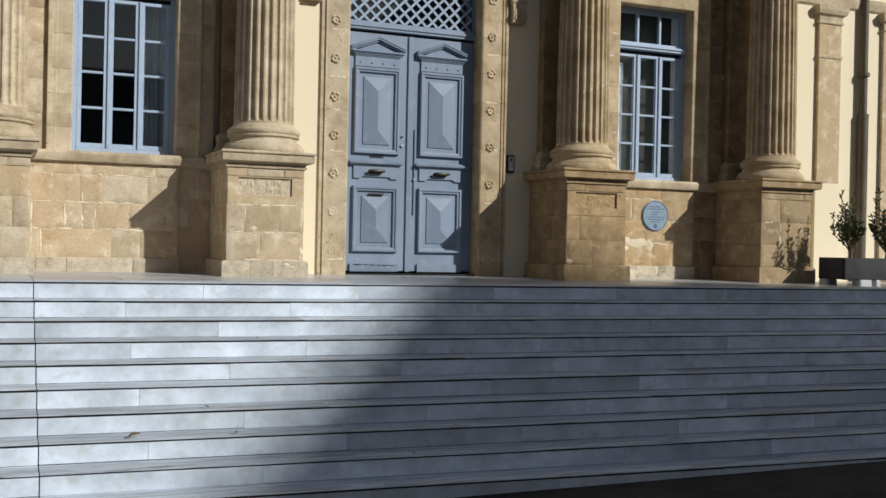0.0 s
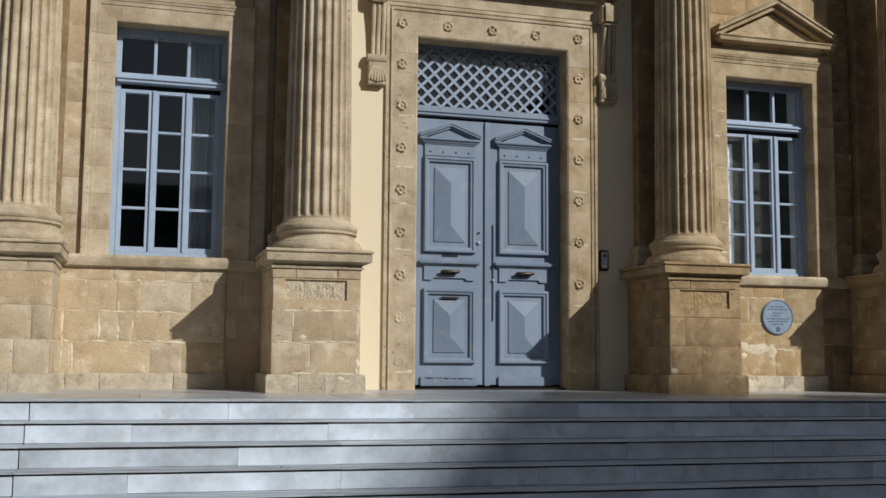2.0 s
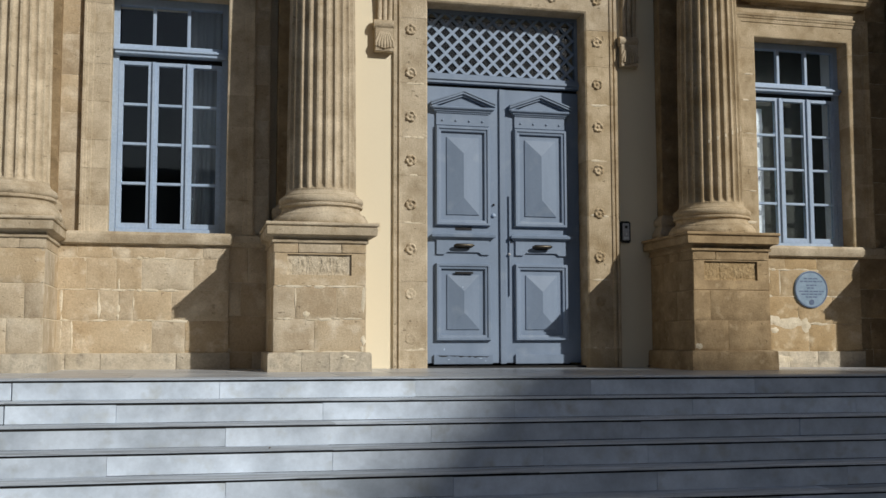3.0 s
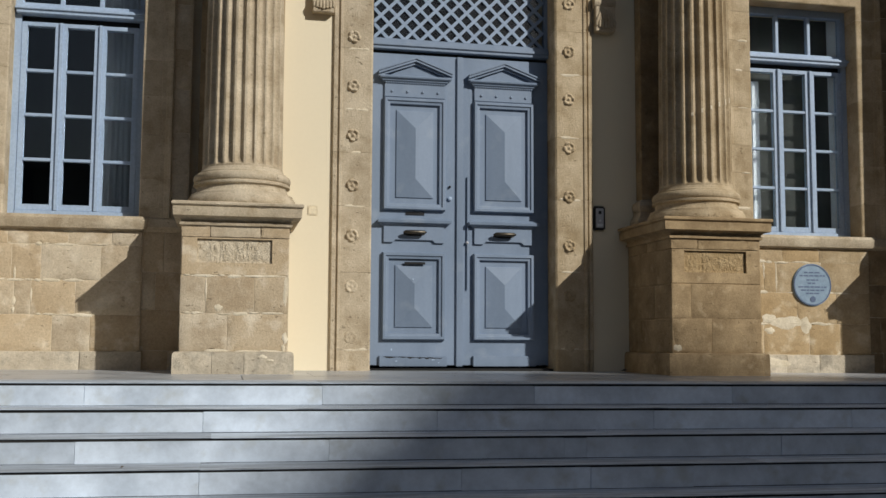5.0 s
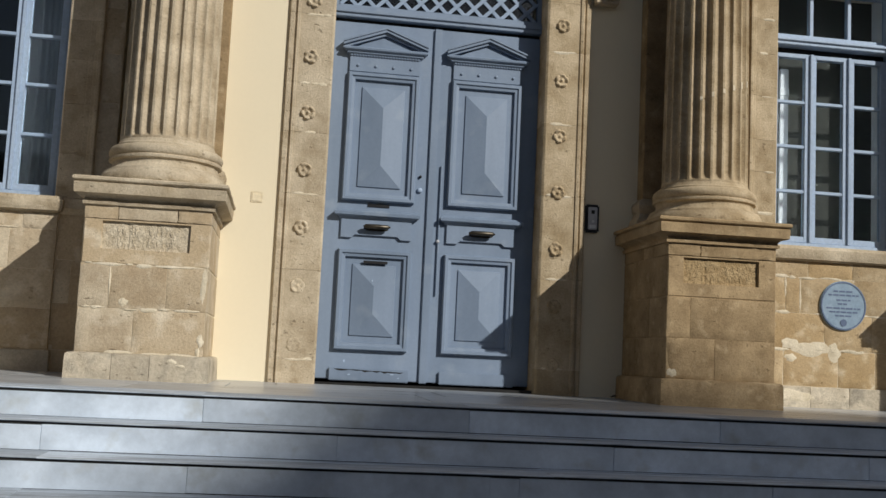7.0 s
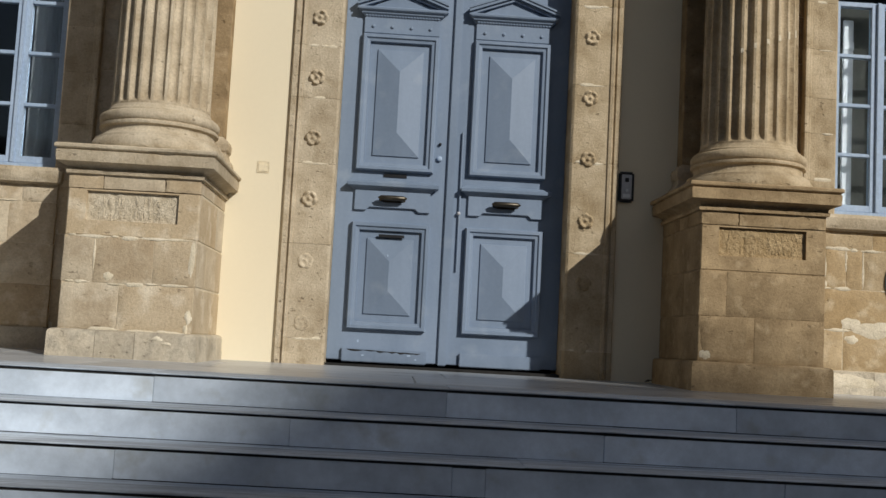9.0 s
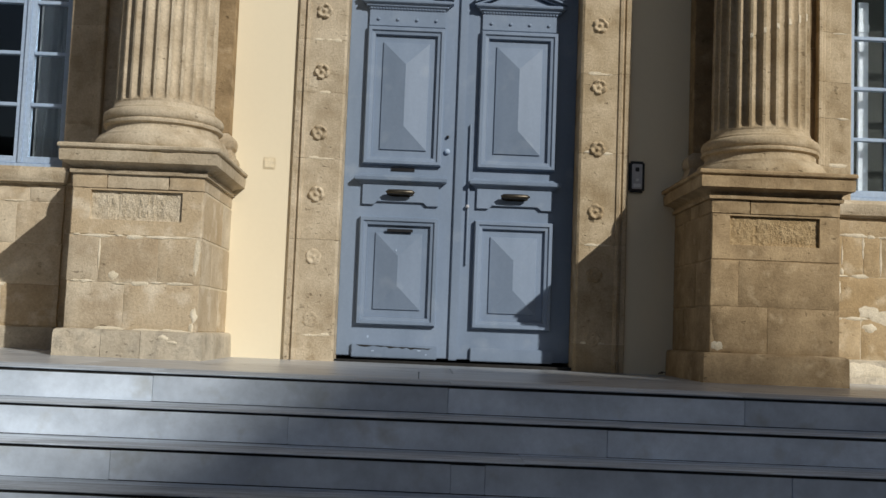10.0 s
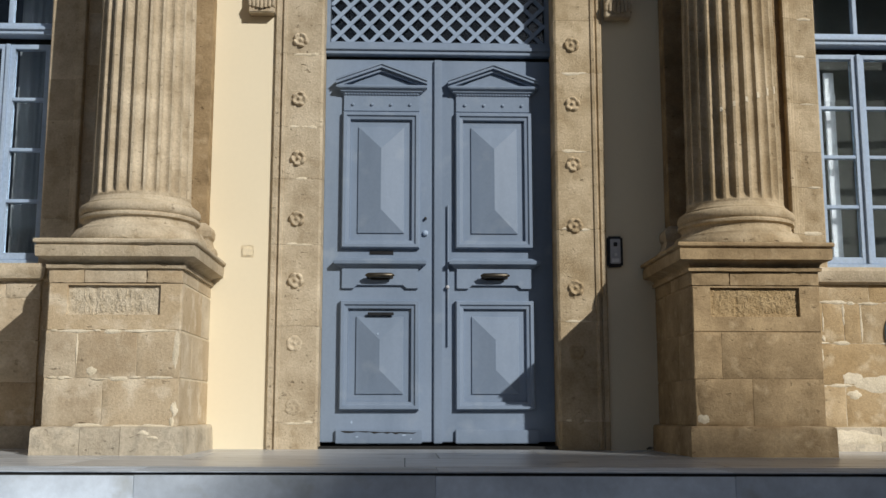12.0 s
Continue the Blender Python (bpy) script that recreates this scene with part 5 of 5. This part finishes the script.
def nosing(name, parent, x0, x1, y0, y1, z0, z1, jl, jr, seed, slope=0.0):
    """A long marble slab with a rounded, worn and here and there chipped front edge."""
    rnd = random.Random(seed)
    x0, x1 = x0 + jl, x1 - jr
    m = max(2, int((x1 - x0) / 0.09))
    v, f = [], []
    for i in range(m + 1):
        x = x0 + (x1 - x0) * i / m
        e = 0.0015 * noise.noise((x * 2.1, y0 * 3, 0.5)) + 0.001 * noise.noise((x * 11, y0 * 5, 2.5))
        h = 0.0012 * noise.noise((x * 1.7, y0 * 4, 7.5)) + 0.0006 * noise.noise((x * 9, y0 * 5, 9.5))
        c = rnd.uniform(0.003, 0.008) if rnd.random() < 0.06 else 0.0
        lip = z1 - LIP
        prof = [(y1, z0), (y1, z1), (y0 + 0.009 + c + e, z1 + h - 0.0004), (y0 + 0.003 + c + e, z1 - 0.0016 + h - 0.3 * c), (y0 + 0.3 * c + e, z1 - 0.004 + h - 0.3 * c), (y0 + e, lip + 0.003 + h), (y0 + 0.002 + e, lip + 0.001 + h), (y0 + 0.009 + e, lip + h), (y0 + 0.072, lip), (y0 + 0.072, z0)]
        v += [settle((x, y, z + (y - EDGE_Y) * slope)) for y, z in prof]
    k = 10
    f = [(i * k + a, i * k + (a + 1) % k, (i + 1) * k + (a + 1) % k, (i + 1) * k + a) for i in range(m) for a in range(k)]
    f += [tuple(range(k)), tuple(range(m * k, m * k + k))]
    return part(name, (v, f), TREAD_MARBLE, parent, smooth=35)


def gap(x, fine):
    return 0.0035 if abs(x - JOINT_X) < 1e-6 else fine


def cuts(rnd, lo, hi):
    out = [JOINT_X]
    x = JOINT_X
    while x > X_LEFT:
        x -= rnd.uniform(lo, hi)
        out.insert(0, max(x, X_LEFT))
    x = JOINT_X + rnd.choice((0.42, 0.6, 0.85, 1.0)) * hi * rnd.uniform(0.9, 1.0)
    while x < X_RIGHT:
        out.append(x)
        x += rnd.uniform(lo, hi)
    return out + [X_RIGHT]


def bond(k, rnd):
    """Riser slabs of one length, laid in half bond from the long joint."""
    xs = [JOINT_X + (0.685 if k % 2 else 0.0) + 1.377 * n for n in range(-5, 11)]
    xs = [JOINT_X if abs(x - JOINT_X) < 1e-6 else x + rnd.uniform(-0.015, 0.015) for x in xs]
    xs += {2: [6.22], 3: [6.14], 5: [8.85]}.get(k, []) + ([JOINT_X] if k % 2 else [])
    return [X_LEFT] + sorted(x for x in xs if X_LEFT + 0.1 < x < X_RIGHT - 0.1) + [X_RIGHT]


rnd = random.Random(47)
for k in range(STEPS):
    y, z = EDGE_Y - k * TREAD, EDGE_Z - k * RISE
    # dirt in the joints over and under each riser
    g = box(geo(), X_LEFT, X_RIGHT, y + 0.013, y + 0.066, z - LIP - 0.022, z - LIP - 0.0005)
    part("joint", ([settle(q) for q in g[0]], g[1]), JOINT_AND_SHADE, stair)
    if k < STEPS - 1:
        g = box(geo(), X_LEFT, X_RIGHT, y + 0.0125, y + 0.06, z - RISE - 0.003, z - RISE + 0.006)
        part("joint", ([settle(q) for q in g[0]], g[1]), JOINT_AND_SHADE, stair)
    back = EDGE_Y - (k - 1) * TREAD + 0.03
    xs = cuts(rnd, 2.2, 3.6)
    if k:
        for p, q in zip(xs, xs[1:]):
            dy = rnd.uniform(-0.003, 0.003)
            nosing("tread", stair, p, q, y + dy, back + 0.02, z - 0.034, z + rnd.uniform(-0.0015, 0.0015), gap(p, 0.0004), gap(q, 0.0004), rnd.randint(1, 9999))
    xs = bond(k, rnd)
    zb = z - RISE if k < STEPS - 1 else -0.1
    for p, q in zip(xs, xs[1:]):
        dy = rnd.uniform(-0.002, 0.002)
        slab("riser", stair, p, q, y + 0.009 + dy, y + 0.068, zb + 0.003 + rnd.uniform(-0.002, 0.001), z - LIP - 0.0125 + rnd.uniform(-0.002, 0.002), MARBLE, bevel=0.0015, jl=gap(p, 0.0006), jr=gap(q, 0.0006))
g = box(geo(), X_LEFT, X_RIGHT, EDGE_Y + 0.075, 12.74, 1.36, 1.474)
landing = tagged(part("landing_floor", ([settle(q) for q in g[0]], g[1]), JOINT_AND_SHADE), "worn polished marble landing before the door", "floor", kind="structure")
for ya, yb in ((EDGE_Y, EDGE_Y + 0.36), (EDGE_Y + 0.363, 11.42), (11.423, 12.05), (12.053, 12.73)):
    xs = bond(0, rnd) if ya == EDGE_Y else cuts(rnd, 1.0, 1.8)
    for p, q in zip(xs, xs[1:]):
        if ya == EDGE_Y:
            nosing("slab", landing, p, q, ya, yb, EDGE_Z - 0.034, EDGE_Z, gap(p, 0.0012), gap(q, 0.0012), rnd.randint(1, 9999), 0.004)
            continue
        slab("slab", landing, p, q, ya, yb, EDGE_Z - 0.034, EDGE_Z, LANDING if ya > EDGE_Y else MARBLE, slope=0.004)
